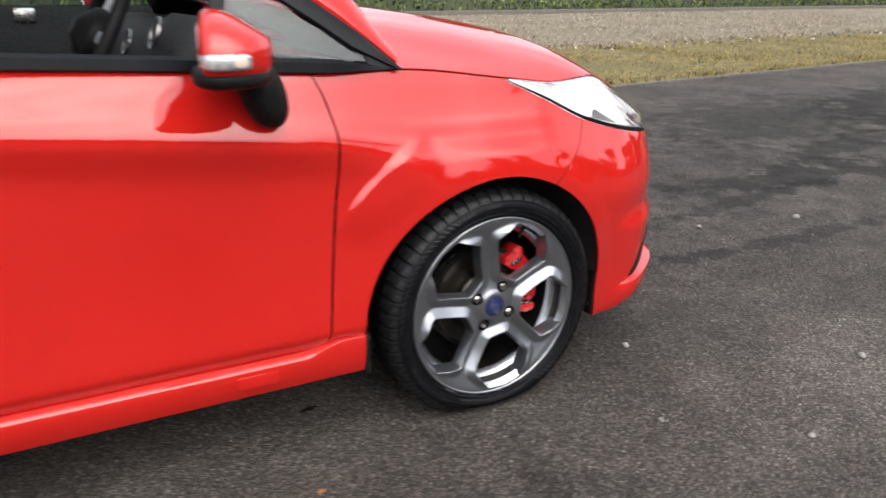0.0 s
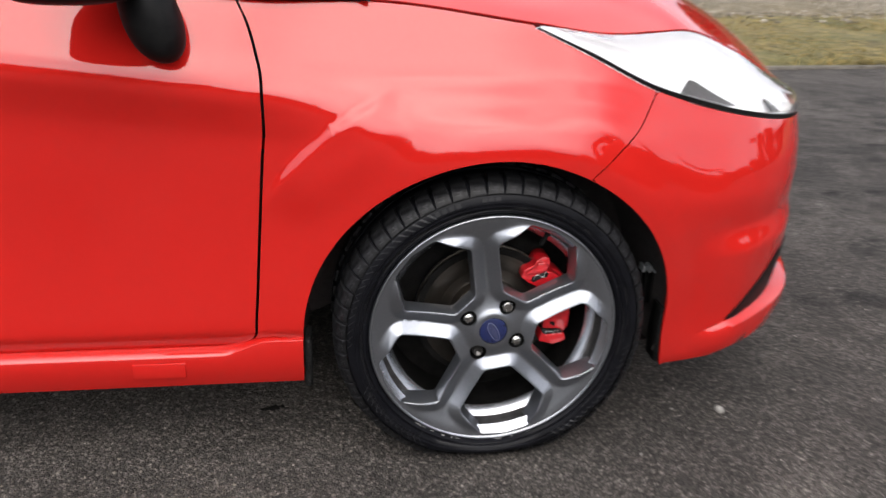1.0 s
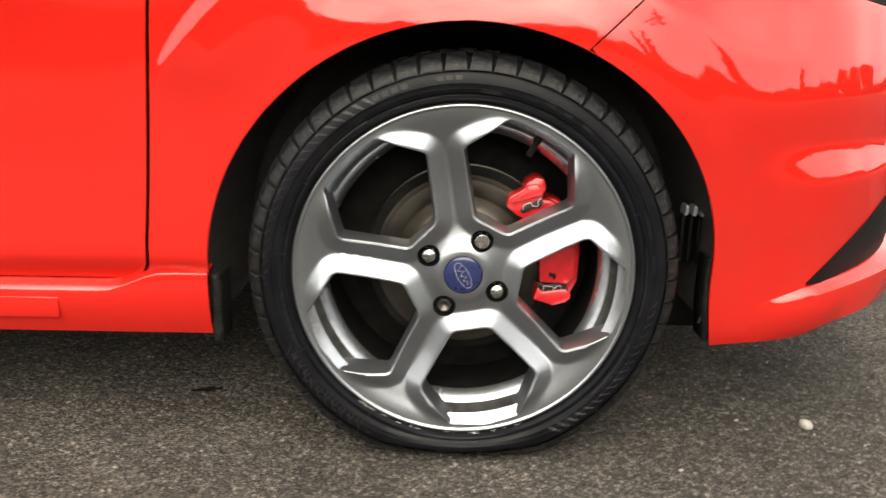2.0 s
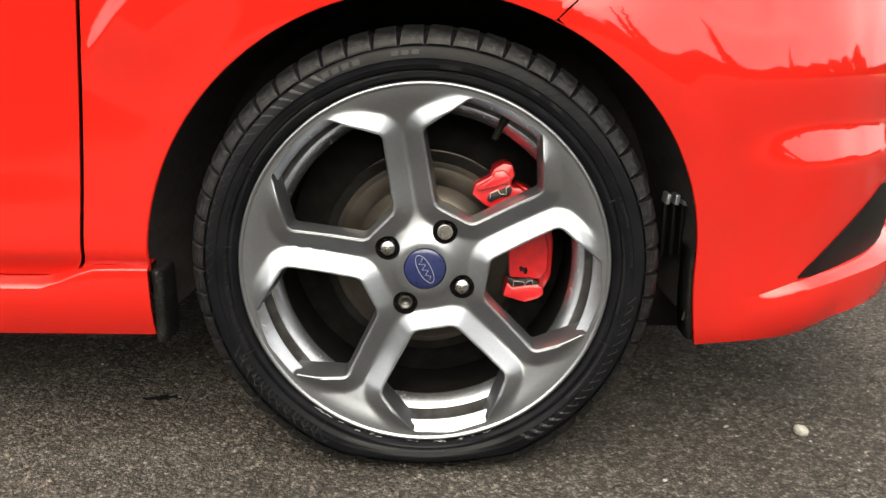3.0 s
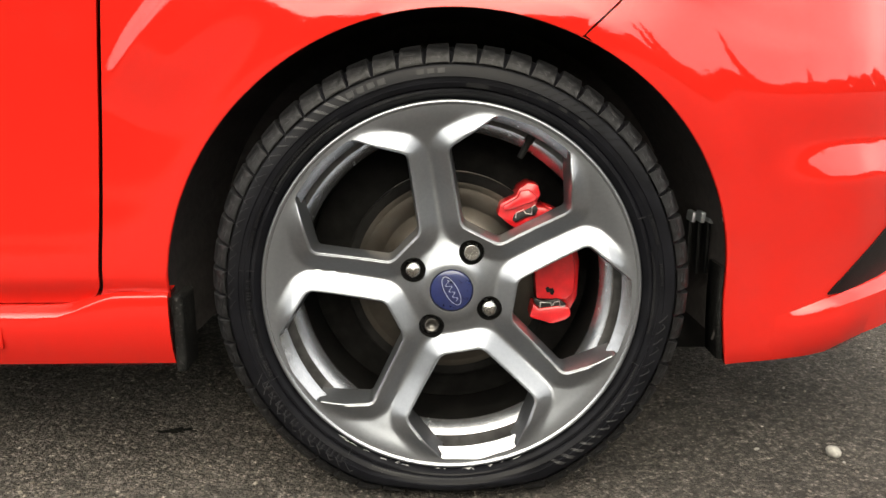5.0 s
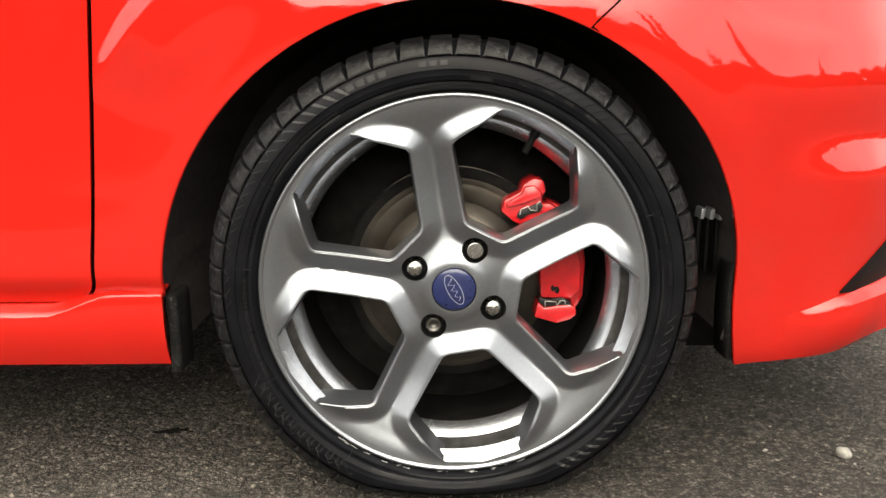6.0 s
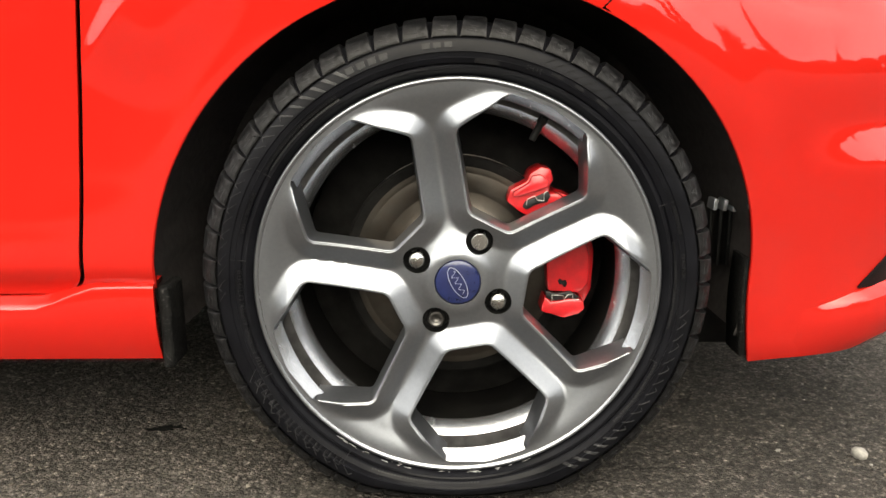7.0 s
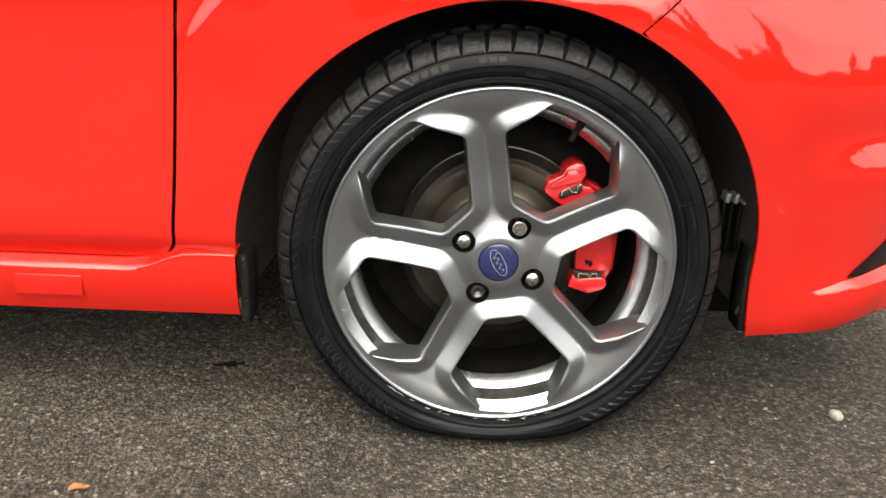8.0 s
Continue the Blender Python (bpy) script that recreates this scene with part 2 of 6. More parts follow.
# damp dark patches, a worn seam and one plain dark area, with ragged edges, and painted brighter areas
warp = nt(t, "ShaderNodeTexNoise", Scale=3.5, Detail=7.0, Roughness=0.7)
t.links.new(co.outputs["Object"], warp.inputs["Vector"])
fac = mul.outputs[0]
# negative depths lighten: pale stones by the sill, foreground light painted at right
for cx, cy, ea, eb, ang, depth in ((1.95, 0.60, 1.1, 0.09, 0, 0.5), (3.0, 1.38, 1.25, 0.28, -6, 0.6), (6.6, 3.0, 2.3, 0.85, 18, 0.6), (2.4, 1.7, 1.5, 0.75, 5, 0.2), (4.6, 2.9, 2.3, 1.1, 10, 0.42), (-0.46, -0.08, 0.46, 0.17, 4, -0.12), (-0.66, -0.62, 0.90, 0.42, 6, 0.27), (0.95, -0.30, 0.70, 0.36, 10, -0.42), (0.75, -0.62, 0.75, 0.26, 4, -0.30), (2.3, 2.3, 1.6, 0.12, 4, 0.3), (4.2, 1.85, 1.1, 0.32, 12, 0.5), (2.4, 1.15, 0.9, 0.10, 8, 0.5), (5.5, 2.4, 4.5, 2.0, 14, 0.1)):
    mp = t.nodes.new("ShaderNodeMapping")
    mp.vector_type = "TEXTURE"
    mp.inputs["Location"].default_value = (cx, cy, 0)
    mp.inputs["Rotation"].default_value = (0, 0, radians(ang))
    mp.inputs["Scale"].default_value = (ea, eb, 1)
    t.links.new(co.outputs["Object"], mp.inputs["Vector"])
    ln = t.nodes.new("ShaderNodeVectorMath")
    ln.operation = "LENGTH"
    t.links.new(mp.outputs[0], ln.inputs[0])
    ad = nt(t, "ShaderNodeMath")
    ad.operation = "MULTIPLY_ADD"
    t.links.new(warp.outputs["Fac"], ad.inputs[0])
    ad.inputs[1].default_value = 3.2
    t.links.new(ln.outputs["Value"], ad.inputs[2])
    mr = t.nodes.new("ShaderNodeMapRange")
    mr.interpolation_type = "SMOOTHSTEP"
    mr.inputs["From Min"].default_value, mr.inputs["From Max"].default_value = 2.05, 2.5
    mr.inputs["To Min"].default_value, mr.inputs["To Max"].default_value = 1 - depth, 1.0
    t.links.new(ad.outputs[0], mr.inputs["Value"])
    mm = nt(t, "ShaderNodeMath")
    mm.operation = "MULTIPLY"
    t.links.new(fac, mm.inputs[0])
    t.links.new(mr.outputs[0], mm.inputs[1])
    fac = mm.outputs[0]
tint = t.nodes.new("ShaderNodeVectorMath")
tint.operation = "SCALE"
t.links.new(ramp.outputs[0], tint.inputs[0])
# dark binder in the gaps between the stones
gaps = t.nodes.new("ShaderNodeMapRange")
gaps.inputs["From Min"].default_value, gaps.inputs["From Max"].default_value, gaps.inputs["To Min"].default_value, gaps.inputs["To Max"].default_value = 0.25, 0.60, 1.12, 0.62
t.links.new(vor.outputs["Distance"], gaps.inputs["Value"])
gm = nt(t, "ShaderNodeMath")
gm.operation = "MULTIPLY"
t.links.new(fac, gm.inputs[0])
t.links.new(gaps.outputs[0], gm.inputs[1])
# here and there a pale stone
hue2 = t.nodes.new("ShaderNodeSeparateColor")
t.links.new(vor2.outputs["Color"], hue2.inputs[0])
rare = nt(t, "ShaderNodeMath")
rare.operation = "GREATER_THAN"
t.links.new(hue2.outputs[1], rare.inputs[0])
rare.inputs[1].default_value = 0.90
near_ = t.nodes.new("ShaderNodeMapRange")
near_.inputs["From Min"].default_value, near_.inputs["From Max"].default_value, near_.inputs["To Min"].default_value, near_.inputs["To Max"].default_value = 0.16, 0.24, 1.3, 0.0
t.links.new(vor2.outputs["Distance"], near_.inputs["Value"])
pale = nt(t, "ShaderNodeMath")
pale.operation = "MULTIPLY"
t.links.new(rare.outputs[0], pale.inputs[0])
t.links.new(near_.outputs[0], pale.inputs[1])
stones = nt(t, "ShaderNodeMath")
stones.operation = "MULTIPLY_ADD"
t.links.new(pale.outputs[0], stones.inputs[0])
# shade between the coarse lumps, painted into the colour
lumps = t.nodes.new("ShaderNodeMapRange")
lumps.inputs["From Min"].default_value, lumps.inputs["From Max"].default_value, lumps.inputs["To Min"].default_value, lumps.inputs["To Max"].default_value = 0.25, 0.62, 1.16, 0.70
t.links.new(vor2.outputs["Distance"], lumps.inputs["Value"])
crumbs = nt(t, "ShaderNodeMath")
crumbs.operation = "MULTIPLY"
t.links.new(gm.outputs[0], crumbs.inputs[0])
t.links.new(lumps.outputs[0], crumbs.inputs[1])
t.links.new(crumbs.outputs[0], stones.inputs[1])
t.links.new(crumbs.outputs[0], stones.inputs[2])
t.links.new(stones.outputs[0], tint.inputs["Scale"])
t.links.new(tint.outputs[0], p.inputs["Base Color"])
addh = nt(t, "ShaderNodeMath")
addh.operation = "ADD"
t.links.new(vor.outputs["Distance"], addh.inputs[0])
t.links.new(vor2.outputs["Distance"], addh.inputs[1])
addh2 = nt(t, "ShaderNodeMath")
addh2.operation = "ADD"
t.links.new(addh.outputs[0], addh2.inputs[0])
t.links.new(nz.outputs["Fac"], addh2.inputs[1])
bp = nt(t, "ShaderNodeBump", Strength=1.0, Distance=0.0075)
bp.invert = True
t.links.new(addh2.outputs[0], bp.inputs["Height"])
t.links.new(bp.outputs[0], p.inputs["Normal"])

GRASS = material("green_grass", (0.06, 0.09, 0.025), 0.9)
grain(GRASS, (0.010, 0.016, 0.004), (0.034, 0.042, 0.012), 6, 10, rough=(0.8, 1.0), bump=0.6, bump_scale=60, bump_dist=0.02, second=(0.5, 0.5, (0.06, 0.055, 0.02)))
DRYGRASS = material("dry_yellow_grass", (0.25, 0.2, 0.08), 0.95)
grain(DRYGRASS, (0.05, 0.040, 0.012), (0.23, 0.18, 0.06), 9, 10, bump=0.6, bump_scale=70, bump_dist=0.02, second=(0.9, 0.8, (0.065, 0.068, 0.018)))
GRAVEL = material("pale_gravel", (0.4, 0.38, 0.34), 0.95)
grain(GRAVEL, (0.060, 0.048, 0.028), (0.28, 0.24, 0.175), 9, 10, bump=0.8, bump_scale=40, bump_dist=0.03, second=(0.5, 0.7, (0.13, 0.10, 0.045)))
STONE = material("weathered_kerb_stone", (0.28, 0.27, 0.24), 0.9)
grain(STONE, (0.07, 0.062, 0.05), (0.15, 0.135, 0.11), 20, bump=0.4)
PEBBLE = material("pale_pebble", (0.45, 0.42, 0.36), 0.8)
grain(PEBBLE, (0.18, 0.172, 0.158), (0.30, 0.285, 0.26), 150, rough=(0.6, 0.9), bump=0.2)
CHIP = material("stone_chips", (0.12, 0.11, 0.1), 0.85)
t = CHIP.node_tree
geo = t.nodes.new("ShaderNodeNewGeometry")
r = t.nodes.new("ShaderNodeValToRGB")
r.color_ramp.elements[0].color = (0.03, 0.028, 0.026, 1)
r.color_ramp.elements[1].color = (0.22, 0.195, 0.16, 1)
e = r.color_ramp.elements.new(0.8)
e.color = (0.09, 0.077, 0.063, 1)
t.links.new(geo.outputs["Random Per Island"], r.inputs[0])
t.links.new(r.outputs[0], t.nodes["Principled BSDF"].inputs["Base Color"])
OIL = material("oil_stain", (0.006, 0.0055, 0.005), 0.85, spec=0.1)
grain(OIL, (0.004, 0.004, 0.004), (0.012, 0.011, 0.01), 300)
BARK = material("bark", (0.12, 0.09, 0.06), 0.95)
grain(BARK, (0.07, 0.05, 0.035), (0.18, 0.14, 0.1), 12, bump=0.5)
LEAF = material("foliage", (0.05, 0.07, 0.025), 0.8)
t = LEAF.node_tree
geo = t.nodes.new("ShaderNodeNewGeometry")
r = t.nodes.new("ShaderNodeValToRGB")
r.color_ramp.elements[0].color = (0.035, 0.040, 0.020, 1)
r.color_ramp.elements[1].color = (0.115, 0.112, 0.065, 1)
t.links.new(geo.outputs["Random Per Island"], r.inputs[0])
t.links.new(r.outputs[0], t.nodes["Principled BSDF"].inputs["Base Color"])


# ---- building helpers ----
def mesh_of(name, bm, mat, smooth=True, angle=35):
    me = bpy.data.meshes.new(name)
    for f in bm.faces:
        f.smooth = smooth
    if smooth:
        lim = radians(angle)
        for ed in bm.edges:
            if len(ed.link_faces) == 2 and ed.calc_face_angle(0) > lim:
                ed.smooth = False
    bm.to_mesh(me)
    bm.free()
    me.materials.append(mat)
    return me


def part(name, bm, mat, parent=None, label="", smooth=True, angle=35):
    ob = new(name, mesh_of(name, bm, mat, smooth, angle) if isinstance(bm, bmesh.types.BMesh) else bm)
    ob.parent = parent
    if label:
        tagged(ob, label)
    return ob


def empty(name, parent=None, m=None):
    ob = new(name)
    ob.empty_display_size = 0.1
    ob.parent = parent
    if m is not None:
        ob.matrix_basis = m
    return ob


def grid(rows, close_u=False, close_v=False, bm=None):
    """A quad sheet through rows of points."""
    bm = bm or bmesh.new()
    vs = [[bm.verts.new(q) for q in row] for row in rows]
    nu, nv = len(vs), len(vs[0])
    for i in range(nu - (0 if close_u else 1)):
        for j in range(nv - (0 if close_v else 1)):
            a, b, c, d = vs[i][j], vs[i][(j + 1) % nv], vs[(i + 1) % nu][(j + 1) % nv], vs[(i + 1) % nu][j]
            if len({a, b, c, d}) == 4:
                bm.faces.new((a, b, c, d))
    return bm


def thick(bm, depth):
    """Gives a sheet a thickness, towards the inside of the car, so that panel edges show depth."""
    bmesh.ops.remove_doubles(bm, verts=bm.verts, dist=1e-5)
    bmesh.ops.dissolve_degenerate(bm, edges=bm.edges[:], dist=1e-6)
    bmesh.ops.recalc_face_normals(bm, faces=bm.faces)
    mid = Vector((-1.0, 0.83, 0.6))
    if sum(f.normal.dot(f.calc_center_median() - mid) * f.calc_area() for f in bm.faces) < 0:
        bmesh.ops.reverse_faces(bm, faces=bm.faces[:])
    bm.normal_update()
    outer_f, outer_v = bm.faces[:], bm.verts[:]
    rim_e = [ed for ed in bm.edges if len(ed.link_faces) == 1]
    twin = {v: bm.verts.new(v.co - v.normal * abs(depth)) for v in outer_v}
    for f in outer_f:
        bm.faces.new([twin[v] for v in reversed(f.verts)])
    for ed in rim_e:
        p_, q_ = ed.verts
        lp = ed.link_loops[0]
        p_, q_ = lp.vert, lp.link_loop_next.vert
        bm.faces.new((q_, p_, twin[p_], twin[q_]))
    return bm


def lathe(profile, steps=96, bm=None):
    """Turns (radius, y) pairs about the y axis."""
    rows = []
    for i in range(steps):
        a = 2 * math.pi * i / steps
        rows.append([(r * math.cos(a), y, r * math.sin(a)) for r, y in profile])
    out = grid(rows, close_u=True, bm=bm)
    if bm is None:
        bmesh.ops.recalc_face_normals(out, faces=out.faces)
    return out


def box(lo, hi, bevel=0.003, seg=2):
    bm = bmesh.new()
    bmesh.ops.create_cube(bm, size=1)
    for v in bm.verts:
        v.co = [lo[k] + (v.co[k] + 0.5) * (hi[k] - lo[k]) for k in range(3)]
    if bevel:
        bmesh.ops.bevel(bm, geom=bm.edges[:], offset=bevel, segments=seg, affect="EDGES", profile=0.5)
    return bm


def move(bm, m):
    bm.transform(m)
    return bm


def curve_fn(pts):
    """A smooth monotone curve through (x, value) pairs."""
    xs, ys = np.array(pts, float).T
    h, d = np.diff(xs), np.diff(ys) / np.diff(xs)
    m = np.zeros(len(xs))
    m[0], m[-1] = d[0], d[-1]
    for k in range(1, len(xs) - 1):
        if d[k - 1] * d[k] > 0:
            w1, w2 = 2 * h[k] + h[k - 1], h[k] + 2 * h[k - 1]
            m[k] = (w1 + w2) / (w1 / d[k - 1] + w2 / d[k])

    def f(x):
        x = min(max(x, xs[0]), xs[-1])
        k = min(int(np.searchsorted(xs, x, "right")) - 1, len(xs) - 2)
        s = (x - xs[k]) / h[k]
        return float((1 + 2 * s) * (1 - s) ** 2 * ys[k] + s * (1 - s) ** 2 * h[k] * m[k] + s * s * (3 - 2 * s) * ys[k + 1] + s * s * (s - 1) * h[k] * m[k + 1])

    return f


def step(a, b, x):
    s = min(max((x - a) / (b - a), 0.0), 1.0)
    return s * s * (3 - 2 * s)


# ---- the car's outer skin, as functions: x forward, front axle at x = 0, centre line at y = YC ----
YC, HUB, WB = 0.83, 0.278, 2.489
ARCH = 0.338
X0, NEXP = 0.10, 2.5
fender_y = curve_fn([(0.14, 0.03), (0.18, 0.016), (0.27, 0.012), (0.40, -0.004), (0.52, -0.017), (0.60, -0.022), (0.66, -0.014), (0.71, 0.012), (0.75, 0.036), (0.79, 0.052), (0.83, 0.066), (0.88, 0.085), (0.95, 0.12)])
door_y = curve_fn([(0.14, 0.03), (0.20, 0.020), (0.262, 0.014), (0.298, 0.001), (0.345, 0.0042), (0.40, 0.0085), (0.52, 0.0132), (0.62, 0.0135), (0.655, 0.012), (0.70, 0.002), (0.728, -0.005), (0.736, -0.005), (0.80, 0.020), (0.868, 0.050), (0.95, 0.10)])
nose_x = curve_fn([(0.14, 0.79), (0.22, 0.825), (0.35, 0.845), (0.55, 0.842), (0.63, 0.835), (0.70, 0.80), (0.80, 0.72), (0.95, 0.57)])
bonnet_edge_z = curve_fn([(-0.45, 0.868), (-0.23, 0.864), (0.063, 0.832), (0.20, 0.818), (0.332, 0.822), (0.50, 0.775), (0.62, 0.722), (0.72, 0.676)])
lamp_low_z = curve_fn([(0.04, 0.834), (0.15, 0.785), (0.29, 0.722), (0.50, 0.668), (0.66, 0.642), (0.78, 0.632)])


def flare(x, z):
    """How far the wheel arch's flare stands out, x and z from the hub."""
    rho, ang = math.hypot(x, z), math.degrees(math.atan2(z, x))
    front = step(100, 62, ang)
    band = front * (1 - step(0.362, 0.415, rho)) + (1 - front) * math.exp(-(((rho - 0.345) / 0.06) ** 2))
    out = 0.0062 * band * step(-0.18, 0.02, z)
    out += 0.0095 * (1 - step(0.476, 0.496, rho)) * step(112, 124, ang) * step(152, 138, ang) * step(0.36, 0.44, rho)
    return out


def wing_y(x, z):
    """The wing's section, whose shoulder drops towards the nose."""
    return fender_y(z + step(0.12, 0.42, x) * (0.065 * step(0.42, 0.56, z) + 0.032 * step(0.38, 0.48, z) * step(0.72, 0.56, z)))


def side_y(x, z):
    """The outer skin of the side at (x, z)."""
    w = step(-0.50, -0.06, x)
    y = (1 - w) * door_y(z - (0.097 * (-0.43 - x) - 0.015) * step(0.50, 0.66, z) * step(0.95, 0.80, z)) + w * wing_y(x, z)
    for cx in (0.0, -WB):
        y -= flare(x - cx, z - HUB)
    if x > 0.35:
        y -= 0.034 * step(0.462, 0.402, z) * step(0.37, 0.54, x)
    if x > X0:
        q = min((x - X0) / (nose_x(z) - X0), 0.9999)
        y = YC - (YC - y) * (1 - q**NEXP) ** (1 / NEXP)
    if x < -2.6:
        q = min((-2.6 - x) / 0.62, 0.9999)
        y = YC - (YC - y) * (1 - q**2.6) ** (1 / 2.6)
    return y


def skin(x, z, out=0.0):
    return (x, side_y(x, z) - out, z)


def mirrored(rows):
    return [[(x, 2 * YC - y, z) for x, y, z in row] for row in rows]


def both(name, rows, mat, parent, depth=0.006, label="", close=False):
    """A panel on the near side and its twin on the far side."""
    near = part(name, thick(grid(rows), -depth), mat, parent, label)
    far = part(name, thick(grid(mirrored(rows)), -depth), mat, parent, label)
    return near, far


def arch_point(phi, cx=0.0):
    """The wheel arch's edge: a circle that runs straight down at its feet."""
    r = ARCH
    x, z = r * math.cos(phi), r * math.sin(phi)
    k = 1 + 0.045 * abs(math.cos(phi)) ** 1.5
    return (cx + x * k, HUB + z if z > 0 else HUB + z)


car = tagged(empty("car", None, pose(0, 0, 0)), "bright red three-door hatchback parked on asphalt", "car")

# door: long three-door leaf
DOOR_X, DOOR_BACK = -0.390, -1.72
door_line = curve_fn([(0.20, -0.4365), (0.30, -0.4350), (0.36, -0.4305), (0.49, -0.4210), (0.605, -0.4120), (0.67, -0.4065), (0.74, -0.4075), (0.79, -0.4170), (0.83, -0.4290), (0.88, -0.4540)])
GAP = 0.0026


def door_edge(z):
    k = 1 - min(max((z - 0.262) / 0.032, 0.0), 1.0)
    return door_line(z) - 0.034 * (1 - math.sqrt(1 - k * k))


def belt_lift(x):
    """The waistline climbs towards the tail."""
    return 0.05 * max(0.0, -0.40 - x)


zs = [0.262 + (0.864 - 0.262) * (k / 90) ** 1.5 for k in range(91)]
rows = []
for k in range(61):
    s = (k / 60) ** 0.6
    row = []
    for z in zs:
        x = DOOR_BACK + (door_edge(z) - GAP - DOOR_BACK) * s
        row.append(skin(x, 0.262 + (z - 0.262) * (0.602 + belt_lift(x)) / 0.602))
    rows.append(row)
both("door", rows, RED, car, label="red door skin with a sharp waist crease")

# front wing: from the arch out to the door gap, bonnet line and bumper seam
SEAM_LO, SEAM_HI = (0.150, 0.583), (0.283, 0.724)


def seam_x(z):
    """The seam between wing and bumper, with a knee in it."""
    s = (z - SEAM_LO[1]) / (SEAM_HI[1] - SEAM_LO[1])
    return SEAM_LO[0] + (SEAM_HI[0] - SEAM_LO[0]) * s + 0.013 * max(0.0, min(s / 0.6, (1 - s) / 0.4))



def wing_outer(phi):
    """Distance from the hub, along phi, to the wing's outer border."""
    c, s = math.cos(phi), math.sin(phi)
    best = 9.0
    lo, hi = 0.2, 1.2
    for k in range(26):
        m = (lo + hi) / 2
        x, z = m * c, HUB + m * s
        if x < DOOR_X and x < door_edge(z) + GAP:
            inside = False
        elif z < 0.270:
            inside = False
        else:
            top = bonnet_edge_z(x) - 0.003 if x < 0.05 else lamp_low_z(x) - 0.003
            inside = z < top and not (x > 0.05 and x > seam_x(z) - 0.004 and z > 0.5)
        lo, hi = (m, hi) if inside else (lo, m)
    return lo


phi_seam = math.atan2(SEAM_LO[1] - HUB, SEAM_LO[0])
rows = []
phis = [math.pi - 0.001 - (math.pi - 0.001 - phi_seam) * k / 220 for k in range(221)]
for phi in phis:
    ax, az = arch_point(phi)
    r0, r1 = math.hypot(ax, az - HUB), wing_outer(phi)
    row = []
    for j in range(61):
        r = r0 + (r1 - r0) * (j / 60)
        row.append(skin(r * math.cos(phi), HUB + r * math.sin(phi)))
    rows.append(row)
# the sliver between seam and hub rays
tail = []
for k in range(1, 13):
    s = k / 12
    sz = SEAM_LO[1] + (SEAM_HI[1] - SEAM_LO[1]) * s
    sx = seam_x(sz) - 0.001
    phi = math.atan2(sz - HUB, sx)
    r0, r1 = math.hypot(sx, sz - HUB), max(math.hypot(sx, sz - HUB) + 0.0005, wing_outer(phi) if s < 0.98 else 0)
    lo, hi = r0, r0 + 0.3
    for it in range(22):
        m = (lo + hi) / 2
        x, z = m * math.cos(phi), HUB + m * math.sin(phi)
        lo, hi = (m, hi) if z < (bonnet_edge_z(x) if x < 0.05 else lamp_low_z(x)) - 0.003 else (lo, m)
    r1 = max(lo, r0 + 0.0004)
    tail.append([skin((r0 + (r1 - r0) * j / 60) * math.cos(phi), HUB + (r0 + (r1 - r0) * j / 60) * math.sin(phi)) for j in range(61)])
rows += tail
# foot of the wing, under the hub's height down to the sill
foot = []
for k in range(6):
    z = 0.270 + (HUB + 0.0003 - 0.270) * k / 5
    foot.append([skin(-ARCH * 1.045 + (door_edge(z) + GAP + ARCH * 1.045) * j / 60, z) for j in range(61)])
both("wing", foot[:-1] + rows, RED, car, label="red front wing flared round the wheel arch")

def rear_edge_x(z):
    if z > SEAM_LO[1]:
        return seam_x(z) + 0.0024
    if z > HUB:
        lo, hi = 0.02, math.pi / 2
        for k in range(30):
            m = (lo + hi) / 2
            lo, hi = (m, hi) if arch_point(m)[1] < z else (lo, m)
        return arch_point(lo)[0]
    return ARCH * 1.045 + 0.015 * ((HUB - z) / 0.12) ** 2


# arch return flange and liner
for flip in (False, True):
    rows = []
    edge_pts = [(-ARCH * 1.045, 0.270)]
    edge_pts += [arch_point(radians(180 - 180 * k / 110)) for k in range(111)]
    edge_pts += [(rear_edge_x(HUB - 0.118 * k / 10), HUB - 0.118 * k / 10) for k in range(1, 11)]
    for x, z in edge_pts:
        y = side_y(x, z)
        d = Vector((x, max(z - HUB, 0))).normalized()
        rows.append([(x + d.x * 0.0006, y + 0.0008, z + d.y * 0.0006), (x + d.x * 0.002, y + 0.012, z + d.y * 0.002)])
    bm = grid(mirrored(rows) if flip else rows)
    part("arch_flange", thick(bm, 0.0015), RED, car)
    rows = []
    for k in range(81):
        phi = radians(194 - 208 * k / 80)
        rib = 0.004 * math.sin(k * 1.6)
        row = []
        ex, ez = 0.352 * math.cos(phi) * 1.035, max(HUB + 0.352 * math.sin(phi), 0.17)
        y0 = side_y(ex, ez) + 0.013
        for y, r in ((y0, 0.345), (y0 + 0.018, 0.352), (0.10, 0.352 + rib), (0.20, 0.350 + rib), (0.27, 0.34), (0.285, 0.30), (0.285, 0.12), (0.285, 0.02)):
            row.append((r * math.cos(phi) * 1.035, y, max(HUB + r * math.sin(phi), 0.17)))
        rows.append(row)
    part("arch_liner", thick(grid(mirrored(rows) if flip else rows), 0.003), LINER, car, "matt black wheel arch liner")

# front bumper: from the arch and seam round the nose
def plan(q, z):
    """A point of the nose's outline: q from 0 at the side to 1 on the centre line."""
    a = q * math.pi / 2
    x = X0 + (nose_x(z) - X0) * math.sin(a) ** (2 / NEXP)
    w = math.cos(a) ** (2 / NEXP)
    y0 = wing_y(x, z)
    if x > 0.35:
        y0 -= 0.034 * step(0.462, 0.402, z) * step(0.37, 0.54, x)
    y0 -= flare(x, z - HUB)
    return (x, YC - (YC - y0) * w, z)


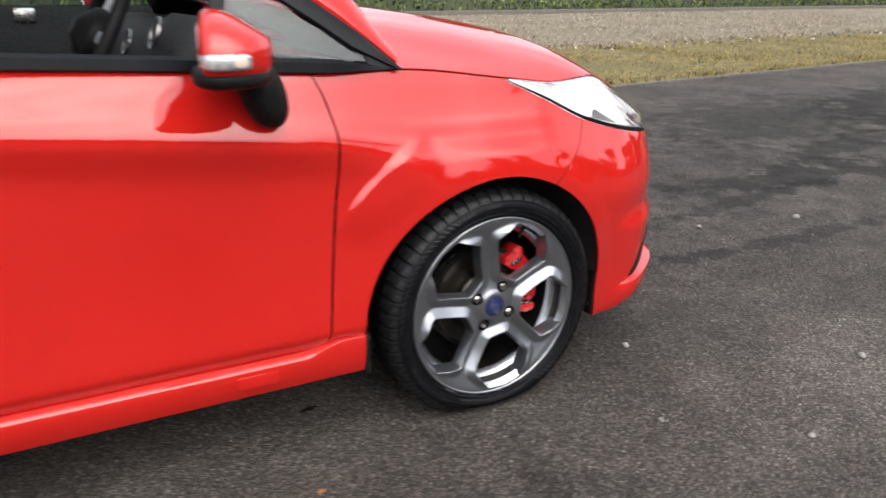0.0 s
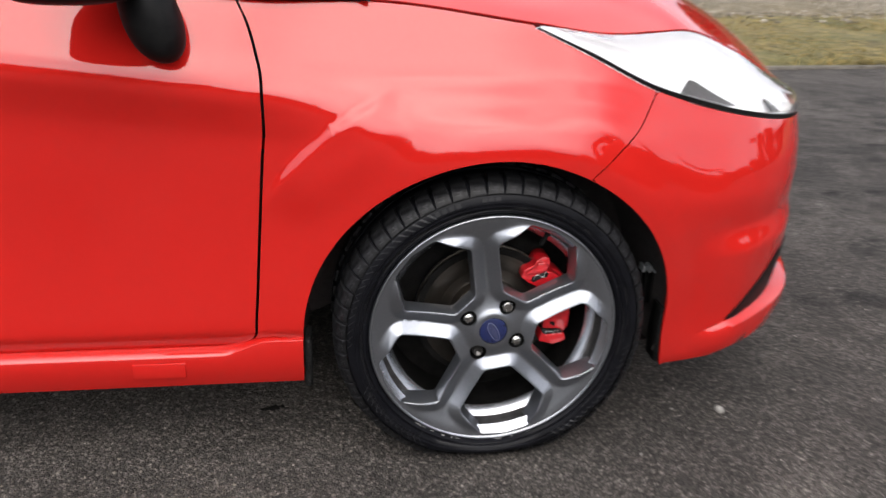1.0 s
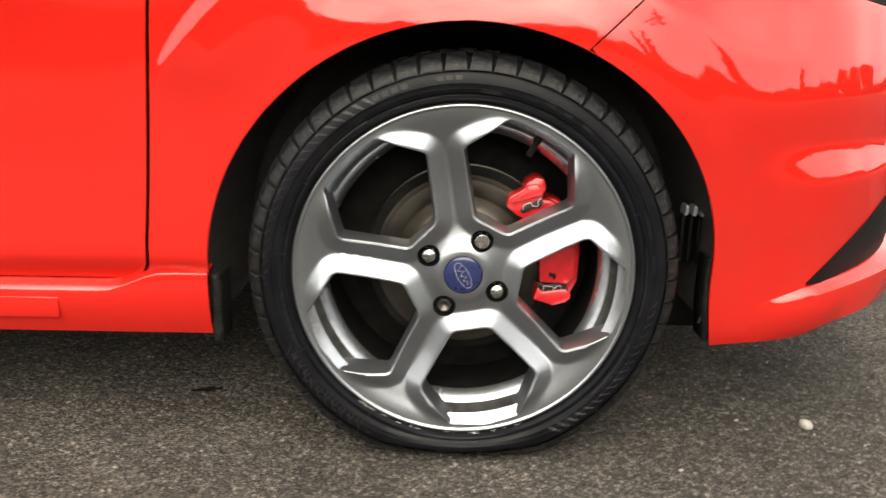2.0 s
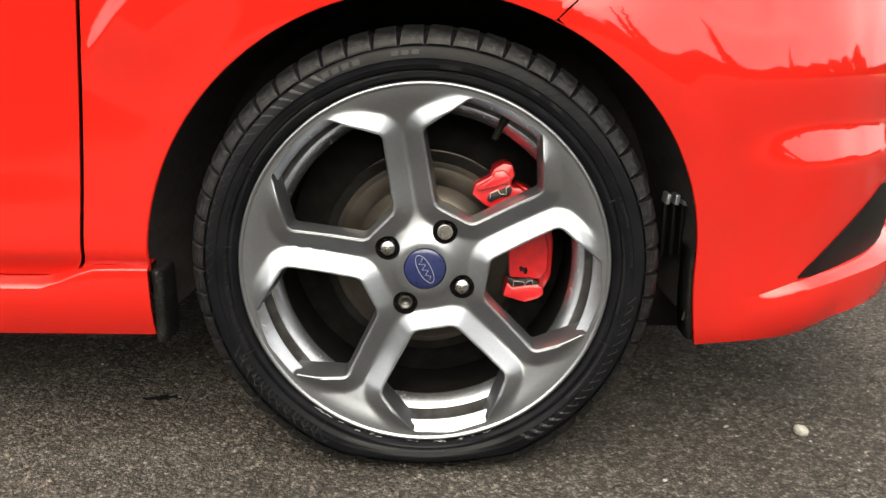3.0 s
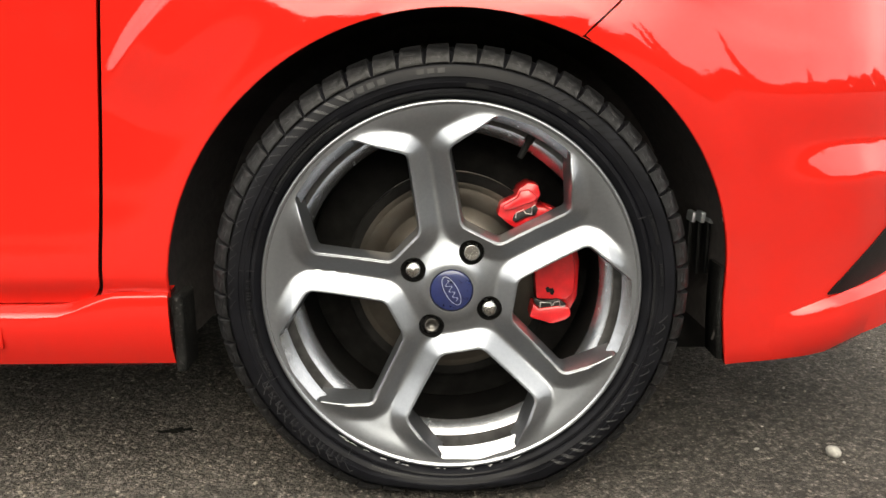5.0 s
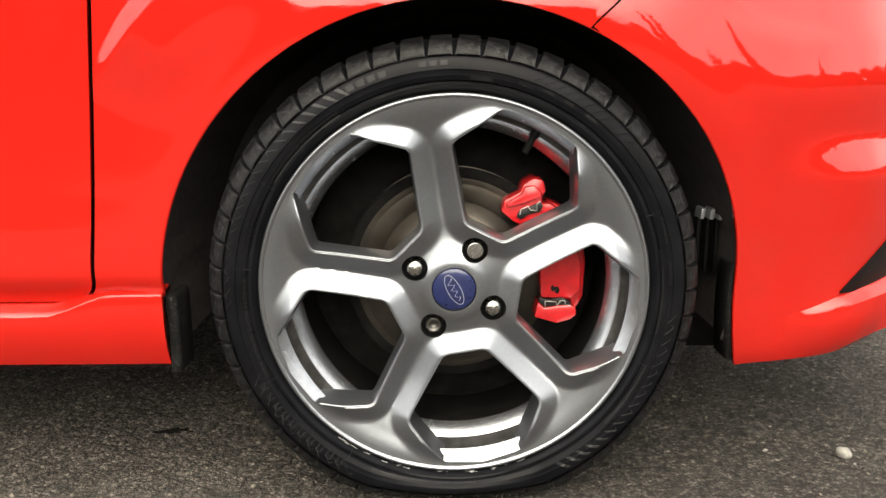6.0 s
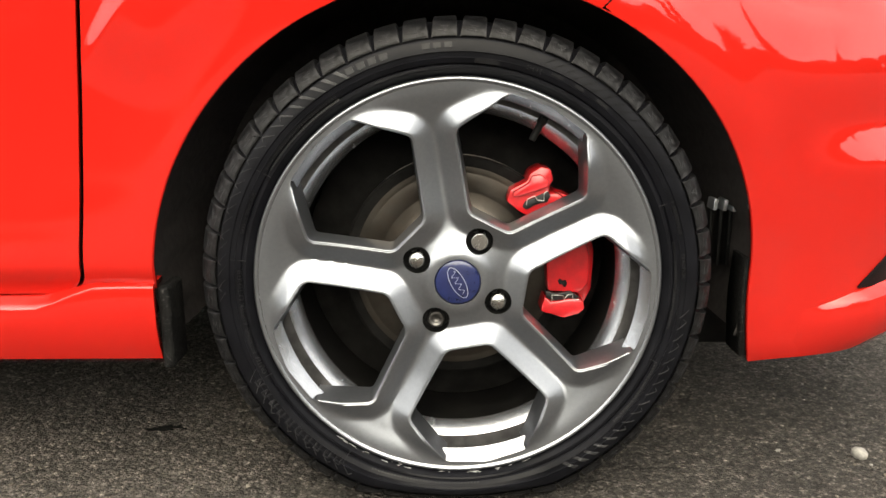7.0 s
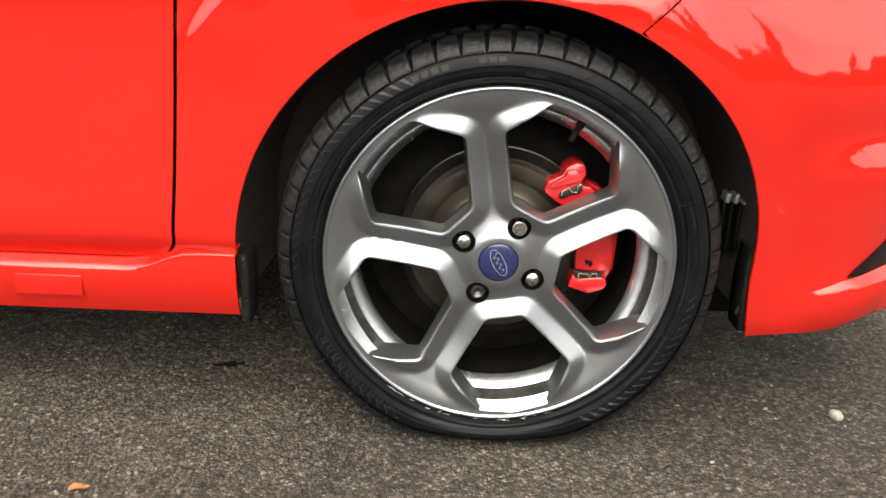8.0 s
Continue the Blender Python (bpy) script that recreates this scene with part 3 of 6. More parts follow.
def plan_q(x, z):
    return math.asin(min(1, ((x - X0) / (nose_x(z) - X0))) ** (NEXP / 2)) / (math.pi / 2)


def bumper_low(q):
    return 0.158 + 0.03 * step(0.2, 0.8, q)


def bumper_top(q, x):
    if x < SEAM_HI[0]:
        return 0.7205
    return lamp_low_z(x) - 0.003 if x < 0.76 else 0.629 + 0.03 * step(0.76, 0.83, x)


rows = []
NB = 90
for j in range(71):
    v = j / 70
    z0 = 0.158 + (0.7205 - 0.158) * v
    x0 = rear_edge_x(z0)
    q0 = plan_q(x0, z0)
    row = []
    for i in range(NB + 1):
        q = q0 + (1 - q0) * (i / NB)
        zt = 0.7205
        for it in range(4):
            x = plan(q, zt)[0]
            zt = bumper_top(q, x)
        if i == 0:
            z = z0
        else:
            s = min(1.0, i / 6)
            z = (z0 * (1 - s)) + s * (bumper_low(q) * (1 - v) + zt * v) if i < 6 else bumper_low(q) * (1 - v) + zt * v
        row.append(plan(q, z))
    rows.append(row)
full = [row + [(x, 2 * YC - y, z) for x, y, z in reversed(row[:-1])] for row in rows]
bumper = part("front_bumper", thick(grid(full), 0.005), RED, car, "red front bumper with a chin splitter")

# chin splitter: an upward-facing lip that grows towards the nose
rows = []
for i in range(121):
    q = 0.20 + 0.80 * i / 120
    grow = 0.55 * step(0.19, 0.36, q) + 0.45 * step(0.30, 0.58, q)
    ax_, ay_ = plan(q, 0.222)[:2]
    n = Vector((ax_ - 0.1, (ay_ - YC) * 0.75)).normalized()
    o = -0.006 + 0.044 * grow
    rise = 0.02 * grow
    row = []
    dip = 0.026 * (1 - step(0.0, 0.75, grow))
    for z_, k_ in ((0.246 + rise - dip, 0.0), (0.241 + rise - dip, 0.55), (0.234 + rise - dip, 0.93), (0.218 + rise * 0.8 - 0.7 * dip, 1.0), (0.182 + rise * 0.5, 0.9), (bumper_low(q) + 0.001, 0.15)):
        x, y, z = plan(q, z_)
        row.append((x + n.x * o * k_, y + n.y * o * k_, z_))
    rows.append(row)
full = rows + [[(x, 2 * YC - y, z) for x, y, z in row] for row in reversed(rows[:-1])]
part("splitter", thick(grid(full), 0.004), RED, bumper, "red splitter lip along the chin")

# dark corner inlet above the splitter
for flip in (False, True):
    rows = []
    for i in range(25):
        x = 0.503 + 0.207 * i / 24
        lo, hi = 0.251, 0.2525 + 0.113 * (min((x - 0.503) / 0.147, 1)) ** 0.9
        rows.append([tuple(Vector(plan(plan_q(x, lo + (hi - lo) * j / 6), lo + (hi - lo) * j / 6)) + Vector((0.0015, -0.0022, 0))) for j in range(7)])
    part("corner_inlet", thick(grid(mirrored(rows) if flip else rows), 0.003), PLASTIC, bumper, "black plastic corner inlet")

# sill
def sill_top(x):
    return 0.250 + 0.0255 * step(-0.50, -0.412, x)


rows = []
for i in range(70):
    x = -0.3535 - (1.95 - 0.3535) * i / 69
    zt = sill_top(x)
    h_ = 1 - step(-0.50, -0.412, x)
    rows.append([(x, 0.03, zt + 0.004 + 0.008 * h_), (x, 0.011, zt + 0.002 + 0.007 * h_), (x, 0.002, zt + 0.0014 + 0.001 * h_), (x, -0.0030, zt - 0.0008), (x, -0.0042, zt - 0.0036), (x, -0.003, 0.225), (x, 0.002, 0.200), (x, 0.010, 0.182), (x, 0.026, 0.173), (x, 0.08, 0.171)])
sill_near, sill_far = both("sill", rows, RED, car, label="red side skirt under the door")
mark = box((-0.655, -0.0056, 0.207), (-0.563, -0.001, 0.237), 0.002)
part("jacking_cover", mark, RED, sill_near, "small red jacking point cover")
for flip in (False, True):
    bm = box((-0.3515, 0.003, 0.171), (-0.3375, 0.058, 0.2725), 0.005, 3)
    if flip:
        bm.transform(Matrix.Translation((0, 2 * YC, 0)) @ Matrix.Diagonal((1, -1, 1, 1)))
    part("mud_flap", bm, DIRTY, car, "dirty black rubber flap behind the wheel")
    rows = []
    for k in range(9):
        z = 0.166 + 0.132 * k / 8
        xr = rear_edge_x(z)
        y = side_y(xr, z)
        w_ = 0.005 + 0.005 * (1 - k / 8)
        rows.append([(xr - 0.0005, y + 0.05, z), (xr - 0.0005, y + 0.006, z), (xr - 0.003, y + 0.004, z), (xr - w_ + 0.002, y + 0.004, z), (xr - w_, y + 0.007, z), (xr - w_, y + 0.05, z)])
    bm = grid(rows, close_v=True)
    for end in (rows[0], rows[-1]):
        bm.faces.new([bm.verts.new(q_) for q_ in end])
    if flip:
        bm.transform(Matrix.Translation((0, 2 * YC, 0)) @ Matrix.Diagonal((1, -1, 1, 1)))
    part("arch_strip", bm, DIRTY, car, "scuffed black strip on the arch edge")

# bonnet
centre_z = curve_fn([(-0.46, 0.995), (-0.2, 0.985), (0.1, 0.955), (0.35, 0.912), (0.55, 0.855), (0.7, 0.78), (0.775, 0.70)])
rows = []
NX = 60
for i in range(NX + 1):
    s = i / NX
    ex = -0.285 + (0.72 + 0.285) * s
    ez = bonnet_edge_z(ex)
    ey = side_y(ex, ez) if ex < 0.30 else 0.0
    if ex >= 0.30:
        ey = side_y(0.30, bonnet_edge_z(0.30)) + (0.36 - side_y(0.30, bonnet_edge_z(0.30))) * ((ex - 0.30) / 0.42) ** 1.15
    cx = -0.44 + (0.775 + 0.44) * s
    cz = centre_z(cx)
    row = []
    for j in range(25):
        u = j / 24
        w = 1 - (1 - u) ** 2.4
        row.append((ex + (cx - ex) * u**1.4, ey + (YC - ey) * u, ez + 0.002 + (cz - ez) * w))
    rows.append(row + [(x, 2 * YC - y, z) for x, y, z in reversed(row[:-1])])
BONNET = rows
part("bonnet", thick(grid(rows), 0.005), RED, car, "red bonnet falling to the nose")

# black strip laid over the bonnet's rear edge as the gap's shade
rows = [[(x - 0.001 + d_, y, z + 0.0016) for d_ in (0.0, 0.005)] for x, y, z in rows[0]]
part("bonnet_gap_shade", thick(grid(rows), 0.001), BLACK_VOID, car, "black strip for the shaded gap behind the bonnet")

# headlamps: reflector bowl behind a clear lens
for flip in (False, True):
    lens, bowl, rim_rows = [], [], []
    for i in range(41):
        s = i / 40
        lx = 0.055 + (0.765 - 0.055) * s
        lz = lamp_low_z(lx)
        low = Vector((lx, side_y(lx, lz), lz))
        ux = 0.066 + (0.715 - 0.066) * s
        k = min(max((ux + 0.285) / 1.005 * NX, 0), NX)
        a, b = BONNET[int(k)][0], BONNET[min(int(k) + 1, NX)][0]
        top = Vector(a).lerp(Vector(b), k - int(k)) - Vector((0, 0, 0.003))
        row, brow = [], []
        for j in range(13):
            u = j / 12
            q = low.lerp(top, u)
            bulge = math.sin(u * math.pi) * 0.022 * step(0, 0.15, s) * step(1.06, 0.9, s)
            row.append(tuple(q + Vector((0.45, -0.75, 0.45)) * bulge))
            depth = math.sin(u * math.pi) ** 0.6 * 0.028 * step(0.0, 0.3, s) * step(1.05, 0.85, s) + 0.006
            brow.append(tuple(q - Vector((0.35, -0.8, 0.3)) * depth))
        lens.append(row)
        bowl.append(brow)
    lamp = part("headlamp", thick(grid(mirrored(bowl) if flip else bowl), 0.002), REFLECTOR, car, "bright silver headlamp reflector")
    lens_ob = part("lens", thick(grid(mirrored(lens) if flip else lens), 0.003), LENS, lamp, "clear wraparound headlamp lens")
    lens_ob.visible_shadow = False
    # dark surround along the lower edge
    rim_rows = [[tuple(Vector(r[0]) + Vector((0, -0.001, -0.002))), tuple(Vector(r[1]) * 0.55 + Vector(r[0]) * 0.45 + Vector((0.001, -0.002, 0)))] for r in lens]
    part("bezel", thick(grid(mirrored(rim_rows) if flip else rim_rows), 0.003), PLASTIC, lamp, "black bezel")
    # dark swept inserts inside the lamp
    rows = []
    for i in range(33):
        s = 0.37 + 0.61 * i / 32
        rise = 0.10 + 0.30 * max(0.0, 1 - abs(s - 0.47) / (0.06 if s < 0.47 else 0.16)) + 0.40 * max(0.0, 1 - abs(s - 0.80) / 0.03)
        row = []
        for j in range(6):
            u, k = (0.05 + (rise - 0.05) * j / 5) * 12, s * 40
            a = Vector(bowl[int(k)][int(u)]).lerp(Vector(bowl[int(k)][min(int(u) + 1, 12)]), u - int(u))
            b = Vector(bowl[min(int(k) + 1, 40)][int(u)]).lerp(Vector(bowl[min(int(k) + 1, 40)][min(int(u) + 1, 12)]), u - int(u))
            row.append(tuple(a.lerp(b, k - int(k)) + Vector((0.35, -0.8, 0.3)) * 0.006))
        rows.append(row)
    part("insert", thick(grid(mirrored(rows) if flip else rows), 0.002), DARK_STEEL, lamp, "dark swept insert")
    for cx, rad in ((0.53, 0.030), (0.61, 0.024)):
        lz = lamp_low_z(cx) + 0.055
        m = Matrix.Translation((cx - 0.05, side_y(cx, lz - 0.05) + 0.085, lz - 0.008)) @ pose(0, 0, 0, 0, 0, 55)
        bm = lathe([(0.002, 0.03), (rad * 0.5, 0.026), (rad * 0.9, 0.008), (rad, -0.012), (rad * 1.05, -0.012), (rad * 1.05, 0.02)], 40)
        bm.transform(m)
        if flip:
            bm.transform(Matrix.Translation((0, 2 * YC, 0)) @ Matrix.Diagonal((1, -1, 1, 1)))
        part("lamp_bowl", bm, DARK_STEEL if rad > 0.04 else REFLECTOR, lamp)

# ---- greenhouse ----
pillar_z = curve_fn([(0.0, 0.866), (0.10, 0.945), (0.20, 1.013), (0.40, 1.135), (0.68, 1.27), (0.98, 1.355), (1.35, 1.385), (1.9, 1.37), (2.3, 1.30), (2.5, 1.20)])
FRONT = -0.231


def glass_y(z):
    return 0.062 + (z - 0.866) * 0.36


def win_top(x):
    return pillar_z(FRONT - x)


BACKX = -2.45
for flip in (False, True):
    fm = mirrored if flip else (lambda r: r)
    # lower black trim band
    rows = []
    for i in range(61):
        x = FRONT - 0.005 + (BACKX - FRONT) * i / 60
        lift = belt_lift(x)
        taper = step(0.0, 0.08, i / 60)
        rows.append([(x, 0.046 + 0.02 * (1 - taper), 0.862 + lift), (x, 0.040 + 0.022 * (1 - taper), 0.866 + lift), (x, 0.042 + 0.022 * (1 - taper), 0.868 + 0.018 * taper + lift), (x, 0.056 + 0.012 * (1 - taper), 0.8685 + 0.024 * taper + lift)])
    part("window_trim", thick(grid(fm(rows)), 0.004), TRIM, car, "black waistline trim")
    # pillar surround
    rows = []
    for i in range(71):
        x = FRONT - (2.2) * i / 70
        z = win_top(x)
        dx, dz = 1.0, (win_top(x - 0.01) - win_top(x + 0.01)) / 0.02
        n = Vector((dz, 1.0)).normalized()
        k_ = min(1.0, 0.12 + (FRONT - x) / 0.10)
        rows.append([(x + n.x * q * k_, glass_y(z + n.y * q * k_) - o, z + n.y * q * k_) for q, o in ((-0.036, 0.001), (-0.030, 0.008), (-0.004, 0.010), (0.004, 0.004))])
    part("pillar_trim", thick(grid(fm(rows)), 0.005), TRIM, car, "black window surround")
    # red roof pillar beside the windscreen
    rows = []
    for i in range(71):
        x = FRONT - 0.012 - 2.21 * i / 70
        thin = min(1.0, 0.30 + (FRONT - x) / 0.20)
        z = win_top(min(x, FRONT))
        dz = (win_top(min(x, FRONT) - 0.01) - win_top(min(x, FRONT) + 0.0)) / 0.01
        n = Vector((dz, 1.0)).normalized()
        if n.x < 0:
            n = Vector((0, 1.0))
        rows.append([(x + n.x * q * thin, glass_y(z + n.y * q * thin) + i_, z + n.y * q * thin) for q, i_ in ((0.005, 0.0), (0.012, -0.004), (0.03, -0.002), (0.055, 0.012), (0.075, 0.035), (0.085, 0.055))])
    part("roof_pillar", thick(grid(fm(rows)), 0.004), RED, car, "red roof pillar")
    PILLAR = rows
    # black corner panel ahead of the quarter glass
    rows = []
    for i in range(13):
        x = FRONT + 0.001 - 0.08 * i / 12
        zt = max(win_top(x) - 0.004, 0.8675)
        rows.append([(x, glass_y(0.8665 + (zt - 0.8665) * j / 4) - 0.0012, 0.8665 + (zt - 0.8665) * j / 4) for j in range(5)])
    part("corner_panel", thick(grid(fm(rows)), 0.004), TRIM, car, "black corner panel")
    # side glass: quarter light, door pane, rear pane
    for nm, xa, xb in (("quarter_glass", FRONT - 0.04, -0.60), ("door_glass", -0.625, -1.70), ("rear_side_glass", -1.74, -2.35)):
        if nm == "door_glass" and not flip:
            continue  # the driver's window is wound down
        rows = []
        for i in range(25):
            x = xa + (xb - xa) * i / 24
            zt = max(win_top(x) - 0.02, 0.889)
            zb = 0.884 + belt_lift(x)
            zt = max(zt, zb + 0.004)
            rows.append([(x, glass_y(zb + (zt - zb) * j / 8) + 0.004, zb + (zt - zb) * j / 8) for j in range(9)])
        pane = part(nm, thick(grid(fm(rows)), 0.004), GLASS, car, "slightly tinted side window glass")
        pane.visible_shadow = False
    for xa in (-0.612, -1.72):
        rows = [[(xa - 0.014 + w, glass_y(z) + 0.001, z) for w in (0, 0.028)] for z in [0.884 + (win_top(xa) - 0.02 - 0.884) * j / 6 for j in range(7)]]
        part("window_post", thick(grid(fm(rows)), 0.012), TRIM, car)

# windscreen, roof, tail
edge = [PILLAR[i][-1] for i in range(71)]
rows = []
for i in range(0, 32):
    x, y, z = edge[i]
    rows.append([(x + 0.16 * math.sin(u / 24 * math.pi), y + (2 * YC - 2 * y) * u / 24, z + 0.012 * math.sin(u / 24 * math.pi)) for u in range(25)])
ws = part("windscreen", thick(grid(rows), 0.005), GLASS, car, "raked front windscreen")
ws.visible_shadow = False
rows = []
for i in range(31, 71):
    x, y, z = edge[i]
    rows.append([(x + 0.16 * math.sin(u / 24 * math.pi) * step(50, 31, i), y + (2 * YC - 2 * y) * u / 24, z + 0.05 * math.sin(u / 24 * math.pi) * step(28, 38, i) + 0.012 * math.sin(u / 24 * math.pi)) for u in range(25)])
part("roof", thick(grid(rows), 0.006), RED, car, "red roof panel")
# cowl under the windscreen and wiper
rows = [[(-0.32 - 0.15 * math.sin(u / 24 * math.pi) + dx, 0.09 + 1.48 * u / 24, 0.885 + 0.10 * math.sin(u / 24 * math.pi) ** 0.6 + dz) for u in range(25)] for dx, dz in ((0.05, -0.004), (-0.02, 0.0), (-0.10, 0.02), (-0.14, 0.03))]
part("cowl", thick(grid(rows), 0.004), PLASTIC, car, "black cowl panel")

# rear quarter: round the rear arch, then the tail
def quarter_outer(phi):
    lo, hi = 0.2, 1.4
    for k in range(26):
        m = (lo + hi) / 2
        x, z = -WB + m * math.cos(phi), HUB + m * math.sin(phi)
        inside = x < DOOR_BACK - GAP and x > -2.95 and z < 0.872 and z > 0.2
        lo, hi = (m, hi) if inside else (lo, m)
    return lo


rows = []
for k in range(91):
    phi = radians(185 - 190 * k / 90)
    ax, az = arch_point(phi, -WB)
    r0, r1 = math.hypot(ax + WB, az - HUB), quarter_outer(phi)
    rows.append([skin(-WB + (r0 + (r1 - r0) * j / 24) * math.cos(phi), HUB + (r0 + (r1 - r0) * j / 24) * math.sin(phi)) for j in range(25)])
both("rear_quarter", rows, RED, car, label="red rear quarter panel")
rows = []
for j in range(31):
    z = 0.2 + 0.672 * j / 30
    near = []
    for i in range(31):
        a = i / 30 * math.pi / 2
        q0 = ((2.95 - 2.6) / 0.62) ** 1.3
        a = math.asin(q0) + (math.pi / 2 - math.asin(q0)) * i / 30
        near.append((-2.6 - 0.62 * math.sin(a) ** (2 / 2.6) + 0.05 * step(0.5, 0.87, z), YC - (YC - door_y(z)) * math.cos(a) ** (2 / 2.6), z))
    rows.append(near + [(x, 2 * YC - y, zz) for x, y, zz in reversed(near[:-1])])
part("rear_bumper", thick(grid(rows), 0.006), RED, car, "red tail panel")
rows = []
for j in range(13):
    s = j / 12
    x, y, z = edge[-1]
    rows.append([(x + (-3.12 - x) * s**0.8, (0.08 + (y - 0.08) * (1 - s)) + (2 * YC - 2 * (0.08 + (y - 0.08) * (1 - s))) * u / 16, z + (0.87 - z) * s) for u in range(17)])
tg = part("tailgate_glass", thick(grid(rows), 0.005), GLASS, car, "tinted tailgate window")
tg.visible_shadow = False

# underbody and cabin
part("splash_panel", box((0.25, 0.215, 0.125), (0.43, 0.225, 0.27), 0.003), PLASTIC, car, "dark splash panel ahead of the wheel")
part("splash_panel", box((0.25, 1.435, 0.125), (0.43, 1.445, 0.27), 0.003), PLASTIC, car, "dark splash panel ahead of the wheel")
part("floor_pan", box((-2.05, 0.10, 0.17), (-0.43, 1.56, 0.21), 0.01), PLASTIC, car, "dark underbody")
part("floor_pan", box((-0.43, 0.34, 0.175), (0.60, 1.32, 0.215), 0.01), PLASTIC, car, "dark underbody")
part("floor_pan", box((-2.95, 0.34, 0.175), (-2.05, 1.32, 0.215), 0.01), PLASTIC, car, "dark underbody")
part("bulkhead", box((-0.42, 0.30, 0.21), (-0.36, 1.36, 0.86), 0.01), PLASTIC, car)
for flip in (False, True):
    rows = [[(x, 0.07 + 0.02 * step(0.5, 0.85, z) + 0.012 * math.sin(z * 18), z) for z in [0.24 + (0.705 if flip else 0.64) * j / 16 for j in range(17)]] for x in [-0.44 - 1.26 * i / 12 for i in range(13)]]
    card = part("door_card", thick(grid(mirrored(rows) if flip else rows), 0.02), CLOTH, car, "black inner door card")
    lift = 0.115 if flip else 0.0
    bm = box((-0.915, 0.082, 0.775 + lift), (-0.845, 0.115, 0.825 + lift), 0.008)
    if flip:
        bm.transform(Matrix.Translation((0, 2 * YC, 0)) @ Matrix.Diagonal((1, -1, 1, 1)))
    part("inner_handle", bm, CHROME, card, "silver inner door handle")
rows = []
for j in range(17):
    y = 0.13 + 1.40 * j / 16
    hood = 0.05 * math.exp(-(((y - 0.45) / 0.16) ** 2)) + 0.02 * math.exp(-(((y - 0.83) / 0.2) ** 2))
    rows.append([(-0.42, y, 0.905), (-0.52, y, 0.915 + hood * 0.6), (-0.62, y, 0.91 + hood), (-0.65, y, 0.88 + hood * 0.5), (-0.64, y, 0.78), (-0.58, y, 0.55)])
part("dashboard", thick(grid(rows), 0.01), CLOTH, car, "black dashboard")


def torus(rad, tube, n=48, k=12):
    return grid([[((rad + tube * math.cos(b)) * math.cos(a), (rad + tube * math.cos(b)) * math.sin(a), tube * math.sin(b)) for b in [2 * math.pi * j / k for j in range(k)]] for a in [2 * math.pi * i / n for i in range(n)]], True, True)


m = pose(-0.80, 0.46, 0.92, 0, -62, 0)
wheel_rim = part("steering_wheel", move(torus(0.18, 0.015), m), PLASTIC, car, "black leather steering wheel")
bm = lathe([(0.001, -0.02), (0.05, -0.018), (0.065, 0.0), (0.06, 0.02), (0.02, 0.05), (0.001, 0.05)], 32)
part("wheel_boss", move(bm, m @ pose(0, 0, 0, 90, 0, 0)), PLASTIC, wheel_rim)
for ang in (0, 180, 270):
    bm = box((0.045, -0.014, -0.008), (0.175, 0.014, 0.006), 0.004)
    part("wheel_spoke", move(bm, m @ pose(0, 0, 0, 0, 0, ang)), SILVER, wheel_rim, "silver steering wheel spoke")

# rings added to give silver glints inside the cabin
for vx, vy, vz, vr in ((-0.70, 0.30, 0.935, 0.034), (-0.725, 0.52, 0.90, 0.030)):
    part("glint_ring", move(torus(vr, 0.0028, 32, 8), pose(vx, vy, vz, 0, -70, 0)), CHROME, car, "silver ring added for a glint on the dashboard")


def seat(y):
    base = part("seat", box((-1.55, y - 0.25, 0.32), (-1.02, y + 0.25, 0.52), 0.06, 5), CLOTH, car, "dark cloth bucket seat")
    bm = bmesh.new()
    rows = []
    for i in range(15):
        s = i / 14
        z, x = 0.50 + 0.66 * s, -1.48 - 0.24 * s
        wdt = 0.25 - 0.06 * step(0.5, 1, s)
        rows.append([(x + 0.07 + 0.05 * abs(math.cos(a)) ** 2 if math.sin(a) > 0 else x - 0.05, y + wdt * math.cos(a), z) for a in [2 * math.pi * k / 20 for k in range(20)]])
    part("seat_back", grid(rows, close_v=True), CLOTH, base)
    part("head_rest", box((-1.83, y - 0.13, 1.18), (-1.72, y + 0.13, 1.34), 0.035, 4), CLOTH, base)


seat(0.46)
seat(1.20)

# door mirror
def superegg(c, r, e1=0.7, e2=0.8, n=36, k=20, cut=None):
    def sp(v, e):
        return math.copysign(abs(v) ** e, v)

    rows = []
    for i in range(k + 1):
        ph = -math.pi / 2 + math.pi * i / k
        rows.append([(c[0] + r[0] * sp(math.cos(ph), e1) * sp(math.cos(th), e2), c[1] + r[1] * sp(math.cos(ph), e1) * sp(math.sin(th), e2), c[2] + r[2] * sp(math.sin(ph), e1)) for th in [2 * math.pi * j / n for j in range(n)]])
    bm = grid(rows, close_v=True)
    bmesh.ops.remove_doubles(bm, verts=bm.verts, dist=1e-5)
    return bm


